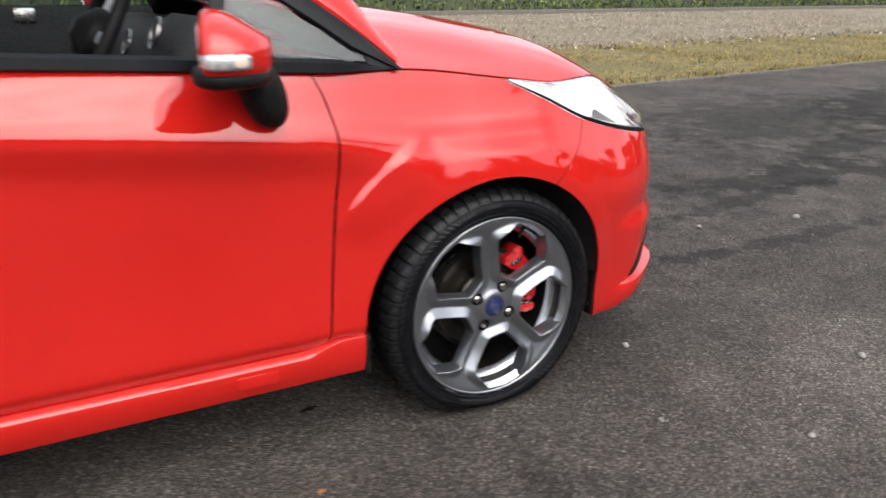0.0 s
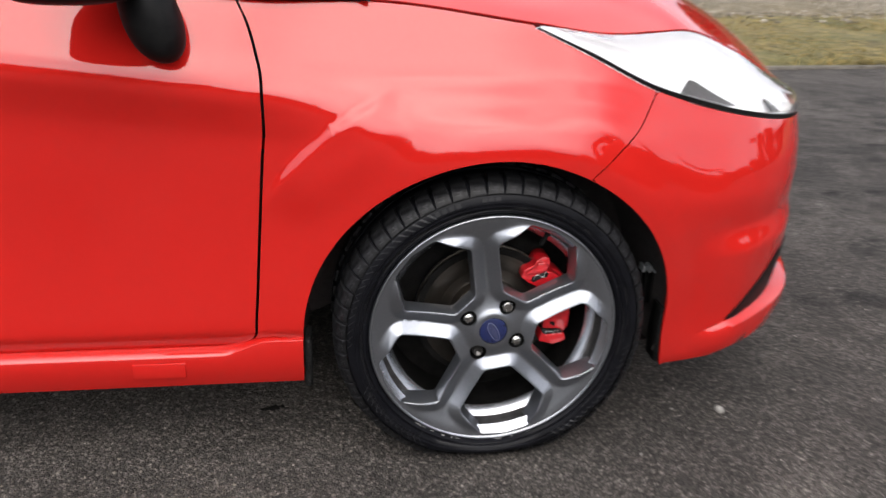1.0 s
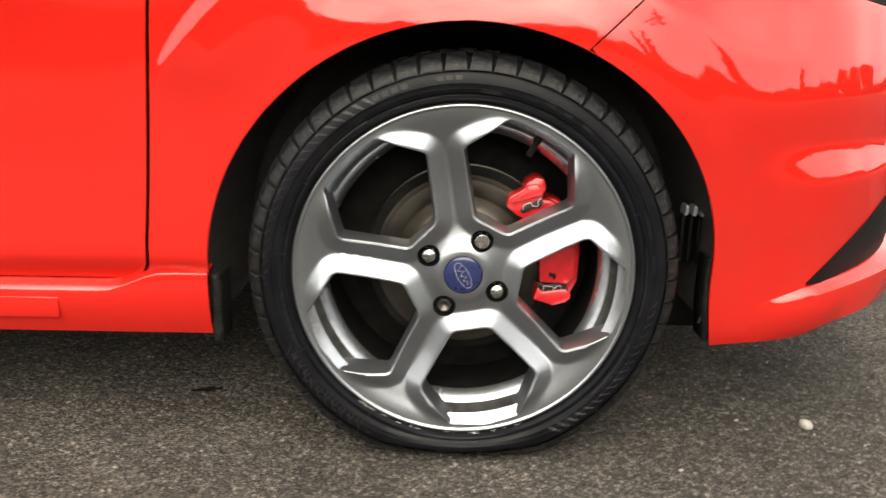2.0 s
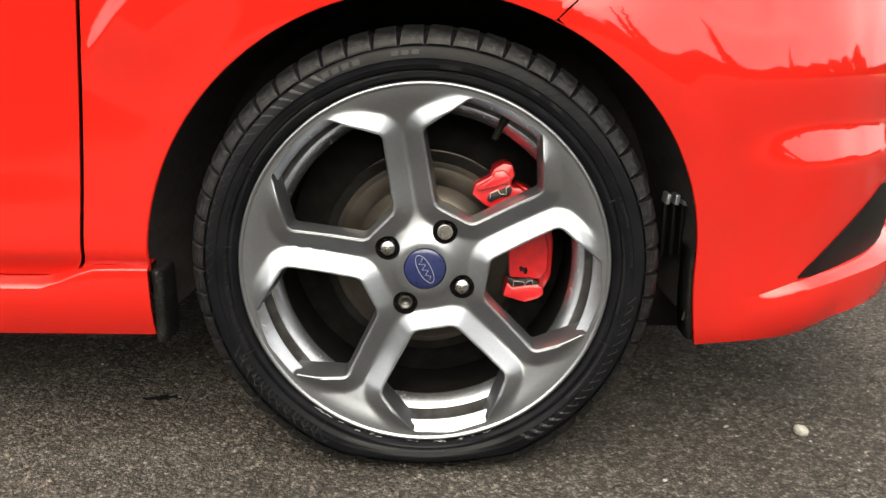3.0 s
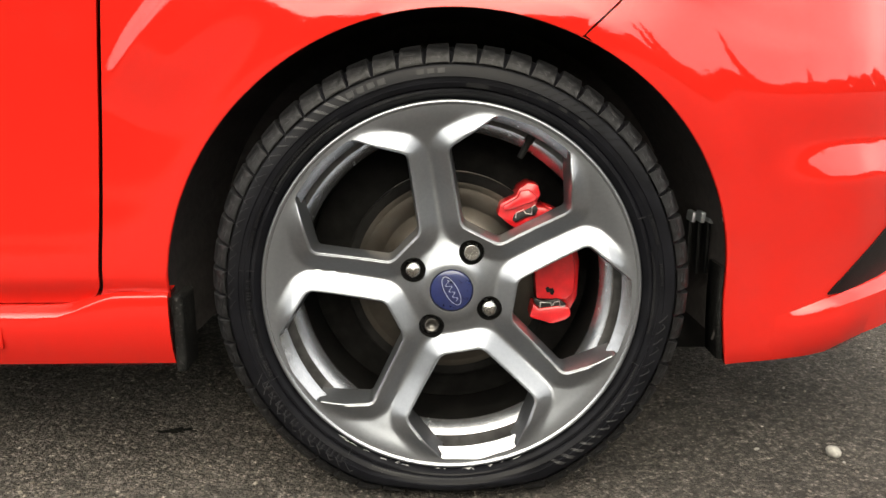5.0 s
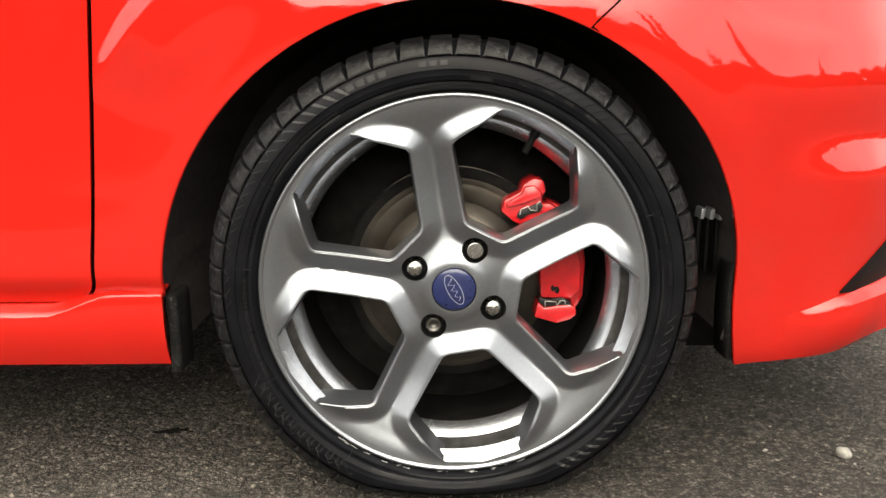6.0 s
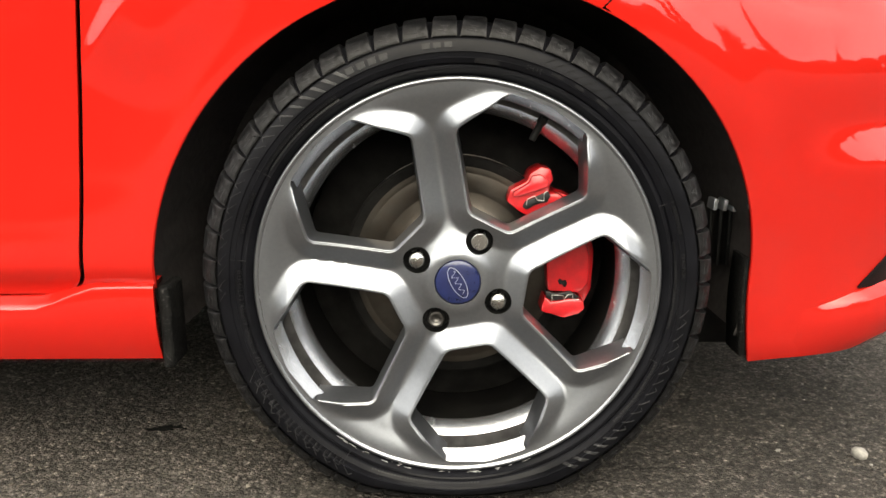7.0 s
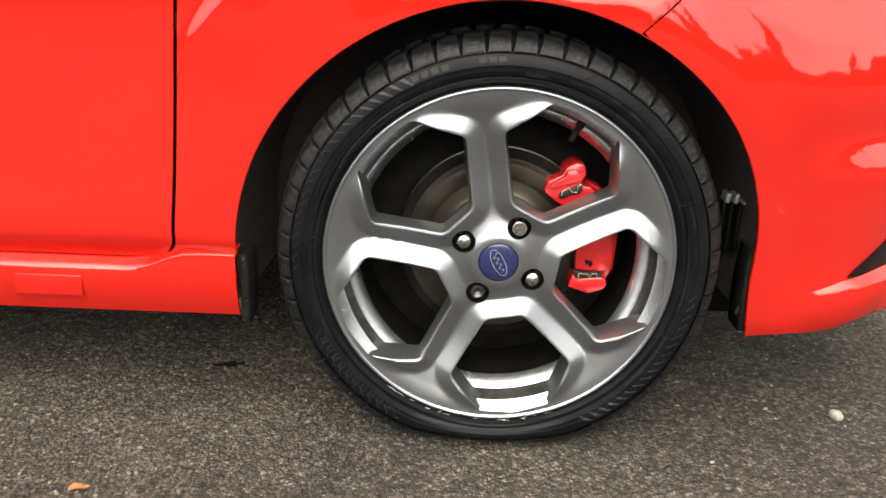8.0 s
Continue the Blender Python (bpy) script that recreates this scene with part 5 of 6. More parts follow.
def oval(bm, rx, rz, w, rot, dx=0.0, dz=0.0, n=64, a0=0.0, a1=360.0):
    rows = []
    for k in range(n + 1):
        a = radians(a0 + (a1 - a0) * k / n)
        row = []
        for s in (-1, 1):
            x, z = (rx + s * w / 2) * math.cos(a) + dx, (rz + s * w / 2) * math.sin(a) + dz
            c, sn = math.cos(radians(rot)), math.sin(radians(rot))
            X, Z = x * c - z * sn, x * sn + z * c
            r = math.hypot(X, Z)
            row.append((X, -0.0036 + 0.0008 * (r / 0.022) ** 2, Z))
        rows.append(row)
    grid(rows, bm=bm)


oval(bm, 0.0200, 0.0080, 0.0008, -62)
rows = []
for k in range(81):  # a plain flowing stroke inside the ring
    s_ = k / 80
    x = -0.0145 + 0.029 * s_
    z = (0.0034 - 0.0012 * s_) * math.sin(s_ * 2 * math.pi * 3.5 + 0.6)
    c, sn = math.cos(radians(-62)), math.sin(radians(-62))
    rows.append([((x) * c - (z + d_) * sn, -0.0035, (x) * sn + (z + d_) * c) for d_ in (-0.0005, 0.0005)])
grid(rows, bm=bm)
BADGE_MESH = mesh_of("badge_oval", bm, SILVER, False)


def hexagon(r, y0, y1, dome, twist):
    bm = bmesh.new()
    ring = lambda rr, y, n=6: [(rr * math.cos(2 * math.pi * k / n + twist), y, rr * math.sin(2 * math.pi * k / n + twist)) for k in range(n)]
    rows = [ring(r, y1), ring(r, y0 + 0.0015), ring(r * 0.9, y0)]
    grid(rows, close_v=True, bm=bm)
    rd = lambda rr, y: [(rr * math.cos(2 * math.pi * k / 24 + twist), y, rr * math.sin(2 * math.pi * k / 24 + twist)) for k in range(24)]
    if dome > 0:
        rows = [rd(r * 0.86, y0 + 0.0004), rd(r * 0.72, y0 - dome * 0.5), rd(r * 0.45, y0 - dome * 0.85), rd(0.0002, y0 - dome)]
    else:
        rows = [rd(r * 0.86, y0 + 0.0004), rd(r * 0.55, y0 - 0.0004), rd(r * 0.52, y0 + 0.006), rd(0.0002, y0 + 0.006)]
    grid(rows, close_v=True, bm=bm)
    return bm


NUT_MESH = mesh_of("wheel_nut", hexagon(0.0108, 0.004, 0.020, 0.0035, 0.3), CHROME)
LOCK_MESH = mesh_of("locking_nut", hexagon(0.0105, 0.006, 0.020, 0.0, 0.1), DARK_STEEL)
COVER_MESH = mesh_of("nut_cover", lathe([(0.0003, -0.0005), (0.0090, -0.0005), (0.0098, 0.0004), (0.0098, 0.018)], 40), CHROME)
WELL_MESH = mesh_of("nut_well", lathe([(0.0002, 0.0185), (0.0159, 0.0185), (0.0159, 0.0065), (0.0155, 0.0060)], 40), PLASTIC)
DISC_MESH = mesh_of("brake_disc", lathe([(0.03, 0.046), (0.070, 0.046), (0.074, 0.050), (0.076, 0.072), (0.082, 0.074), (0.094, 0.0741), (0.095, 0.07425), (0.0965, 0.07425), (0.0975, 0.0740), (0.118, 0.0742), (0.119, 0.0744), (0.120, 0.0742), (0.1300, 0.0743), (0.1310, 0.0746), (0.1365, 0.074), (0.1390, 0.0755), (0.1390, 0.082), (0.135, 0.083), (0.135, 0.090), (0.139, 0.091), (0.139, 0.098), (0.07, 0.098)], 120), DISC, True, 30)
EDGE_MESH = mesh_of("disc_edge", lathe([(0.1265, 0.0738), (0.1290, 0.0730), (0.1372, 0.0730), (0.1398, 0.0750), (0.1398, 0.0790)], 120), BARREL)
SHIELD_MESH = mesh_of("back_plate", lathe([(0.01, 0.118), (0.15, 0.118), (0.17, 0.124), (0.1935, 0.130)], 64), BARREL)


def slab(outline, y0, y1, bevel=0.004):
    """A bevelled block with the given outline in x, z."""
    bm = bmesh.new()
    top = [bm.verts.new((x, y0, z)) for x, z in outline]
    f = bm.faces.new(top)
    ex = bmesh.ops.extrude_face_region(bm, geom=[f])
    for v in ex["geom"]:
        if isinstance(v, bmesh.types.BMVert):
            v.co.y = y1
    bmesh.ops.recalc_face_normals(bm, faces=bm.faces)
    bmesh.ops.bevel(bm, geom=bm.edges[:], offset=bevel, segments=2, affect="EDGES", profile=0.5)
    return bm


CAL_MESH = mesh_of("brake_caliper", slab([(0.060, 0.086), (0.064, 0.101), (0.084, 0.111), (0.087, 0.120), (0.100, 0.128), (0.112, 0.126), (0.116, 0.112), (0.111, 0.104), (0.111, 0.096), (0.122, 0.096), (0.136, 0.086), (0.152, 0.055), (0.163, 0.018), (0.163, -0.016), (0.151, -0.028), (0.112, -0.026), (0.110, 0.003), (0.106, 0.045), (0.094, 0.064), (0.076, 0.073)], 0.050, 0.098, 0.003), RED_DULL, True, 30)
CAL_TOP_MESH = mesh_of("caliper_lug", slab([(0.086, 0.110), (0.088, 0.118), (0.100, 0.120), (0.110, 0.112), (0.110, 0.105), (0.098, 0.101), (0.086, 0.097), (0.068, 0.092), (0.066, 0.098)], 0.043, 0.052, 0.003), RED_DULL, True, 30)
CAL_FOOT_MESH = mesh_of("caliper_foot", slab([(0.103, -0.050), (0.108, -0.030), (0.116, -0.038), (0.140, -0.034), (0.156, -0.036), (0.158, -0.048), (0.150, -0.054), (0.133, -0.059)], 0.044, 0.098, 0.003), RED_DULL, True, 30)
FOOT_MESH = mesh_of("caliper_bracket", slab([(0.118, 0.098), (0.140, 0.090), (0.160, 0.070), (0.172, 0.02), (0.170, -0.03), (0.160, -0.05), (0.15, -0.03), (0.155, 0.02), (0.145, 0.06), (0.128, 0.086)], 0.070, 0.11, 0.004), RED_DULL, True, 30)
GAP_MESH = mesh_of("slot_shade", slab([(0.079, 0.080), (0.082, 0.087), (0.094, 0.092), (0.109, 0.099), (0.112, 0.094), (0.108, 0.086), (0.096, 0.084), (0.084, 0.077)], 0.046, 0.053, 0.0008), BLACK_VOID)
GAP2_MESH = mesh_of("slot_shade", slab([(0.109, -0.024), (0.122, -0.028), (0.140, -0.025), (0.152, -0.033), (0.140, -0.035), (0.118, -0.037), (0.110, -0.032)], 0.046, 0.053, 0.0008), BLACK_VOID)
MARK_MESH = mesh_of("caliper_mark", slab([(0.124, -0.012), (0.127, -0.009), (0.130, -0.012), (0.134, -0.011), (0.136, -0.016), (0.134, -0.021), (0.131, -0.020), (0.130, -0.017), (0.126, -0.017)], 0.0488, 0.051, 0.0006), DIRTY)


def wire(pts, r=0.0007):
    """A thin bent wire through (x, z) points."""
    cu = bpy.data.curves.new("spring_clip", "CURVE")
    cu.dimensions, cu.bevel_depth, cu.bevel_resolution = "3D", r, 1
    sp = cu.splines.new("POLY")
    sp.points.add(len(pts) - 1)
    for p_, (x, z) in zip(sp.points, pts):
        p_.co = (x, 0.0445, z, 1)
    ob = bpy.data.objects.new("spring_clip", cu)
    me = bpy.data.meshes.new_from_object(ob)
    bpy.data.objects.remove(ob)
    me.materials.append(WIRE)
    return me


CLIP_MESH = wire([(0.083, 0.083), (0.084, 0.090), (0.093, 0.094), (0.096, 0.089), (0.104, 0.088), (0.104, 0.097), (0.108, 0.100)])
CLIP2_MESH = wire([(0.117, -0.037), (0.117, -0.029), (0.131, -0.030), (0.132, -0.035), (0.136, -0.029), (0.142, -0.028), (0.143, -0.034), (0.150, -0.035)])
VALVE_MESH = mesh_of("valve", lathe([(0.0002, -0.020), (0.0038, -0.020), (0.0042, -0.018), (0.0042, 0.0), (0.0060, 0.003), (0.0062, 0.010)], 20), PLASTIC)


bm = bmesh.new()
rng = random.Random(9)
for k in range(34):
    a_ = 232 + 66 * rng.random() ** 0.8
    r_ = rng.uniform(0.2368, 0.2385)
    arc_bar(bm, a_, rng.uniform(0.1, 0.9), r_, r_ + rng.uniform(0.0004, 0.0008), 0.0004)
SCUFF_MESH = mesh_of("bead_scuffs", raised(bm, 0.0012), SCUFF, False)


def wheel(at, spin=0.0, flip=False):
    """A wheel under the car. flip: on the far side."""
    m = pose(*at, 0, 0, 180 if flip else 0)
    w = empty("wheel", car, m)
    tagged(w, "grey five-spoke alloy wheel with a low-profile tyre")
    r = part("rim", RIM_MESH, None, w, "grey painted alloy rim with five spokes")
    for strip_mesh in STRIP_MESHES:
        part("barrel_strip", strip_mesh, None, w, "alloy ring lightened like a sky gleam")
    part("barrel_groove", GROOVE_MESH, None, w, "groove round the rim, coloured dark like shade")
    part("barrel", BARREL_MESH, None, w, "inner barrel, blackened as if in shade")
    part("tyre", TYRE_MESH, None, w, "black low-profile tyre")
    for me, turned in BLOCKS:
        part("tread_block", me, None, w).rotation_euler = (0, turned, 0)
    tagged(part("inner_tread", TREAD_MESH, None, w, "worn inner shoulder of the tread"), kind="stuff")
    tagged(part("sipe_pattern", SIPE_MESH, None, w, "fine dark cuts in the tread"), kind="stuff")
    tagged(part("sidewall_lettering", LETTER_MESH, None, w, "raised rubber lettering"), kind="stuff")
    tagged(part("zigzag_pattern", ZIGZAG_MESH, None, w, "pale zig-zag marks on the tread blocks"), kind="stuff")
    tagged(part("stroke_pattern", STROKE_MESH, None, w, "pale slanted strokes on the tyre shoulder"), kind="stuff")
    tagged(part("cut_pattern", CUT_MESH, None, w, "dark grooves in the tyre shoulder"), kind="stuff")
    if not flip:
        tagged(part("bead_scuffs", SCUFF_MESH, None, w, "pale scuffs along the tyre bead"), kind="stuff")
    part("centre_cap", CAP_MESH, None, w, "round blue centre cap")
    part("badge_oval", BADGE_MESH, None, w, "thin silver oval on the cap")
    for k, a in enumerate(NUT_ANG):
        x, z = pol(NUT_R, a)
        nut = part(*(("wheel_nut", NUT_MESH) if k in (1, 3) else ("nut_cover", COVER_MESH) if k == 0 else ("locking_nut", LOCK_MESH)), None, w, ("bright steel wheel nut", "flat silver nut cover", "dark locking wheel nut")[0 if k in (1, 3) else 1 if k == 0 else 2])
        nut.location = (x, 0, z)
        well = part("nut_well", WELL_MESH, None, w, "black recess round the nut")
        well.location = (x, 0, z)
    part("brake_disc", DISC_MESH, None, w, "worn brownish steel brake disc")
    part("disc_edge", EDGE_MESH, None, w, "dark rusted outer edge of the disc")
    part("back_plate", SHIELD_MESH, None, w)
    part("brake_caliper", CAL_MESH, None, w, "red painted brake caliper")
    part("caliper_bracket", FOOT_MESH, None, w, "red caliper bracket")
    part("caliper_lug", CAL_TOP_MESH, None, w)
    part("caliper_foot", CAL_FOOT_MESH, None, w)
    part("caliper_mark", MARK_MESH, None, w, "small grey worn mark")
    for me in (GAP_MESH, GAP2_MESH):
        part("slot_shade", me, None, w, "black slab for the shaded slot across the caliper")
    for me in (CLIP_MESH, CLIP2_MESH):
        part("spring_clip", me, None, w, "thin bright spring wire")
    v = part("valve", VALVE_MESH, None, w, "black rubber tyre valve")
    x, z = pol(0.203, 62)
    v.matrix_basis = Matrix.Translation((x, 0.030, z)) @ Vector((0, 1, 0)).rotation_difference(Vector((*pol(1, 62), 0)).xzy).to_matrix().to_4x4()
    return w


wheel((0, 0, HUB))
wheel((-WB, 0, HUB))
wheel((0, 2 * YC, HUB), flip=True)
wheel((-WB, 2 * YC, HUB), flip=True)
# slatted vent inside the front of the arch: dark fins with pale ends
for k in range(3):
    bm = box((0.3285 + 0.0125 * k, 0.104, 0.343 - 0.001 * k), (0.3340 + 0.0125 * k, 0.13, 0.357 - 0.002 * (k % 2)), 0.001)
    bmesh.ops.translate(bm, verts=[v for v in bm.verts if v.co.z > 0.351], vec=(0.0015, 0, 0.001 * (k % 2)))
    fin = part("vent_fin", box((0.3290 + 0.0125 * k, 0.116, 0.268), (0.3335 + 0.0125 * k, 0.13, 0.3435 - 0.001 * k), 0.001), PLASTIC, car, "black fin of the arch liner vent")
    part("fin_end", bm, SILVER, fin, "pale end of the fin")

VERGE = 4.9
# ---- ground ----
def sheet(x0, y0, x1, y1, z, nx=2, ny=2, f=None):
    rows = []
    for i in range(nx + 1):
        x = x0 + (x1 - x0) * i / nx
        rows.append([(x, y0 + (y1 - y0) * j / ny, z + (f(x, y0 + (y1 - y0) * j / ny) if f else 0)) for j in range(ny + 1)])
    return grid(rows)


tagged(part("ground", sheet(-900, -900, 900, 900, -0.03, 4, 4), GRASS), "rough green grassland", "ground", kind="structure")
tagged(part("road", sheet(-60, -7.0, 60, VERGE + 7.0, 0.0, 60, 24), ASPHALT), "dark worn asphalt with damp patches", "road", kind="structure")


def bank(x, y):
    return 0.02 + 0.03 * noise.noise(Vector((x * 0.9, y * 0.9, 3))) + 0.012 * noise.noise(Vector((x * 5, y * 5, 1)))


ANGLED = Matrix.Translation((4.3, VERGE, 0.024)) @ Matrix.Rotation(radians(7.5), 4, "Z") @ Matrix.Translation((-4.3, -VERGE, 0))


def angled(ob):
    ob.matrix_world = ANGLED
    return ob


tagged(angled(part("verge", sheet(-45, VERGE, 60, VERGE + 3.4, 0.0, 300, 24, lambda x, y: bank(x, y) * step(VERGE - 0.02, VERGE + 0.2, y) - 0.02 + 0.03 * step(VERGE, VERGE + 0.12, y)), DRYGRASS)), "strip of dry yellow grass beside the asphalt", "verge", kind="structure")
tagged(angled(part("edging", box((-45, VERGE - 0.06, -0.08), (60, VERGE + 0.01, -0.002), 0.008), STONE)), "thin pale concrete edging along the asphalt", "edging", kind="structure")
tagged(angled(part("gravel_strip", sheet(-45, VERGE + 3.2, 60, VERGE + 12.5, 0.03, 300, 40, lambda x, y: 1.2 * bank(x, y) - 0.045 * step(VERGE + 4.0, VERGE + 3.2, y)), GRAVEL)), "pale gravel and dead grass", "gravel", kind="structure")
tagged(angled(part("kerb", box((-45, VERGE + 12.4, -0.1), (60, VERGE + 12.8, 0.16), 0.03), STONE)), "long low weathered stone edging", "kerb", kind="structure")


def pebble(x, y, r, seed, mat=PEBBLE, flat=0.75):
    bm = bmesh.new()
    bmesh.ops.create_icosphere(bm, subdivisions=3, radius=r)
    for v in bm.verts:
        v.co *= 1 + 0.22 * noise.noise(v.co / r * 0.9 + Vector((seed, 0, 0)))
        v.co.z *= flat
    lo = min(v.co.z for v in bm.verts)
    bmesh.ops.translate(bm, verts=bm.verts, vec=(0, 0, -lo - 0.001))
    ob = part("pebble", bm, mat)
    ob.location = (x, y, 0)
    ob.rotation_euler = (0, 0, seed)
    return tagged(ob, "small greyish rounded pebble on the asphalt", "pebble", "pebbles on the asphalt")


for k, (x, y, r) in enumerate([(0.552, 0.098, 0.011), (1.695, 0.885, 0.012), (2.232, 0.787, 0.016), (1.134, -0.291, 0.012), (0.612, -0.508, 0.009), (0.337, -0.277, 0.008)]):
    pebble(x, y, r, k * 1.7 + 0.4)

bm = bmesh.new()
for cx, cy, rx, ry, seed in ((0, 0, 0.017, 0.010, 2), (0.020, 0.004, 0.008, 0.005, 5), (-0.021, -0.003, 0.006, 0.004, 7), (0.033, -0.002, 0.004, 0.003, 9)):
    rows = []
    for k in range(40):
        a = 2 * math.pi * k / 40
        q = 1 + 0.8 * noise.noise(Vector((math.cos(a) * 2.6, math.sin(a) * 2.6, seed))) + 0.3 * noise.noise(Vector((math.cos(a) * 7, math.sin(a) * 7, seed)))
        rows.append([(cx + rx * q * f_ * math.cos(a), cy + ry * q * f_ * math.sin(a), 0.0012 * (1 - f_) + 0.0012) for f_ in (0.02, 0.5, 0.85, 1.0)])
    grid(rows, close_u=True, bm=bm)
spot = part("oil_stain", bm, OIL)
spot.location = (-0.43, 0.198, 0.0)
tagged(spot, "small black oil stain on the asphalt", "stain")

# a fallen leaf
rows = []
for i in range(13):
    u = i / 12
    wd_ = 0.0065 * math.sin(math.pi * u ** 0.8) ** 0.8 + 0.0004
    rows.append([((u - 0.5) * 0.026, s_ * wd_, 0.004 + 0.004 * s_ * s_ + 0.003 * math.sin(u * 5)) for s_ in (-1, -0.5, 0, 0.5, 1)])
leaf = part("fallen_leaf", thick(grid(rows), 0.0005), LEAF_BROWN)
leaf.location, leaf.rotation_euler = (-0.528, -0.152, -0.0005), (0, 0, 0.6)
tagged(leaf, "small curled orange-brown leaf on the asphalt", "leaf")

# loose chippings
rng = random.Random(11)
bm = bmesh.new()
base = bmesh.new()
bmesh.ops.create_icosphere(base, subdivisions=1, radius=1.0)
bv_ = [v.co.copy() for v in base.verts]
bf_ = [[v.index for v in f.verts] for f in base.faces]
base.free()
verts, faces = [], []
for k in range(10500):
    x, y = (rng.uniform(-1.5, 1.9), rng.uniform(-0.85, 0.75)) if k < 9000 else (rng.gauss(-0.58, 0.13), rng.gauss(-0.10, 0.07))
    if abs(x) < 0.16 and -0.03 < y < 0.2:
        continue
    s = (0.0012 + 0.0028 * rng.random() ** 3) * (1.0 if k < 9000 else 1.15)
    o = len(verts)
    rot = Euler((rng.random() * 6, rng.random() * 6, rng.random() * 6)).to_matrix()
    for c in bv_:
        q = rot @ Vector((c.x, c.y * rng.uniform(0.6, 1), c.z * 0.7))
        verts.append((x + q.x * s, y + q.y * s, s * 0.25 + q.z * s * 0.7))
    faces += [[o + i for i in f] for f in bf_]
me = bpy.data.meshes.new("chippings")
me.from_pydata(verts, [], faces)
me.materials.append(CHIP)
tagged(new("chippings", me), "fine grey stone chippings on the asphalt", "chippings", kind="stuff")


# pale flecks of stone
verts, faces = [], []
for k in range(110):
    x, y, s = rng.uniform(0.3, 4.0), rng.uniform(-1.0, 2.2), rng.uniform(0.002, 0.0055)
    o = len(verts)
    rot = Euler((rng.random() * 6, rng.random() * 6, rng.random() * 6)).to_matrix()
    for c in bv_:
        q = rot @ Vector((c.x, c.y * 0.7, c.z * 0.6))
        verts.append((x + q.x * s, y + q.y * s, s * 0.3 + q.z * s * 0.6))
    faces += [[o + i for i in f] for f in bf_]
me = bpy.data.meshes.new("pale_chippings")
me.from_pydata(verts, [], faces)
me.materials.append(PEBBLE)
tagged(new("pale_chippings", me), "scattered pale flecks of stone on the asphalt", "chippings", kind="stuff")


# tufts of dry grass on the verge, gravel behind it
TUFT = material("dry_grass_blades", (0.2, 0.16, 0.07), 0.9)
t = TUFT.node_tree
geo = t.nodes.new("ShaderNodeNewGeometry")
r = t.nodes.new("ShaderNodeValToRGB")
r.color_ramp.elements[0].color = (0.06, 0.056, 0.014, 1)
r.color_ramp.elements[1].color = (0.42, 0.30, 0.10, 1)
e = r.color_ramp.elements.new(0.55)
e.color = (0.17, 0.135, 0.04, 1)
t.links.new(geo.outputs["Random Per Island"], r.inputs[0])
t.links.new(r.outputs[0], t.nodes["Principled BSDF"].inputs["Base Color"])
STRAW = material("pale_dead_grass", (0.3, 0.27, 0.2), 0.9)
t = STRAW.node_tree
geo = t.nodes.new("ShaderNodeNewGeometry")
r = t.nodes.new("ShaderNodeValToRGB")
r.color_ramp.elements[0].color = (0.075, 0.060, 0.034, 1)
r.color_ramp.elements[1].color = (0.56, 0.50, 0.40, 1)
e = r.color_ramp.elements.new(0.6)
e.color = (0.24, 0.20, 0.135, 1)
t.links.new(geo.outputs["Random Per Island"], r.inputs[0])
t.links.new(r.outputs[0], t.nodes["Principled BSDF"].inputs["Base Color"])
rng = random.Random(21)


def blades(name, n, x0, x1, y0, y1, hi, label, mat):
    verts, faces = [], []
    while len(faces) < n:
        x, y = rng.uniform(x0, x1), y0 + (y1 - y0) * rng.random() ** 1.2
        if noise.noise(Vector((x * 0.8, y * 0.8, 7))) < rng.uniform(-0.6, 0.2):
            continue
        h, a, w_ = hi * rng.uniform(0.4, 1.2), rng.uniform(0, 6.28), rng.uniform(0.004, 0.009)
        lx, ly = 1.4 * h * rng.gauss(0, 0.7), 1.4 * h * rng.gauss(0, 0.7)
        z = 0.0
        o = len(verts)
        verts += [(x - w_ * math.cos(a), y - w_ * math.sin(a), z), (x + w_ * math.cos(a), y + w_ * math.sin(a), z), (x + lx, y + ly, z + h)]
        faces.append((o, o + 1, o + 2))
    me = bpy.data.meshes.new(name)
    me.from_pydata(verts, [], faces)
    me.materials.append(mat)
    tagged(angled(new(name, me)), label, "grass", kind="stuff")


blades("dry_grass", 30000, 2.5, 16, VERGE - 0.03, VERGE + 4.3, 0.065, "tufts of dry yellow grass on the verge", TUFT)
blades("dead_grass", 26000, 2.5, 26, VERGE + 3.0, VERGE + 12.2, 0.13, "straggling pale dead grass on the gravel", STRAW)
GSTONE = material("gravel_stones", (0.4, 0.38, 0.34), 0.9)
t = GSTONE.node_tree
geo = t.nodes.new("ShaderNodeNewGeometry")
r = t.nodes.new("ShaderNodeValToRGB")
r.color_ramp.elements[0].color = (0.08, 0.066, 0.046, 1)
r.color_ramp.elements[1].color = (0.55, 0.50, 0.42, 1)
e = r.color_ramp.elements.new(0.7)
e.color = (0.17, 0.15, 0.12, 1)
t.links.new(geo.outputs["Random Per Island"], r.inputs[0])
t.links.new(r.outputs[0], t.nodes["Principled BSDF"].inputs["Base Color"])
verts, faces = [], []
for k in range(9000):
    x, y = rng.uniform(2, 27), VERGE + 2.6 + 9.7 * rng.random() ** 0.9
    s = 0.010 + 0.035 * rng.random() ** 2
    o = len(verts)
    rot = Euler((rng.random() * 6, rng.random() * 6, rng.random() * 6)).to_matrix()
    for c in bv_:
        q = rot @ Vector((c.x, c.y * 0.8, c.z * 0.7))
        verts.append((x + q.x * s, y + q.y * s, 0.04 + q.z * s * 0.8))
    faces += [[o + i for i in f] for f in bf_]
me = bpy.data.meshes.new("gravel_stones")
me.from_pydata(verts, [], faces)
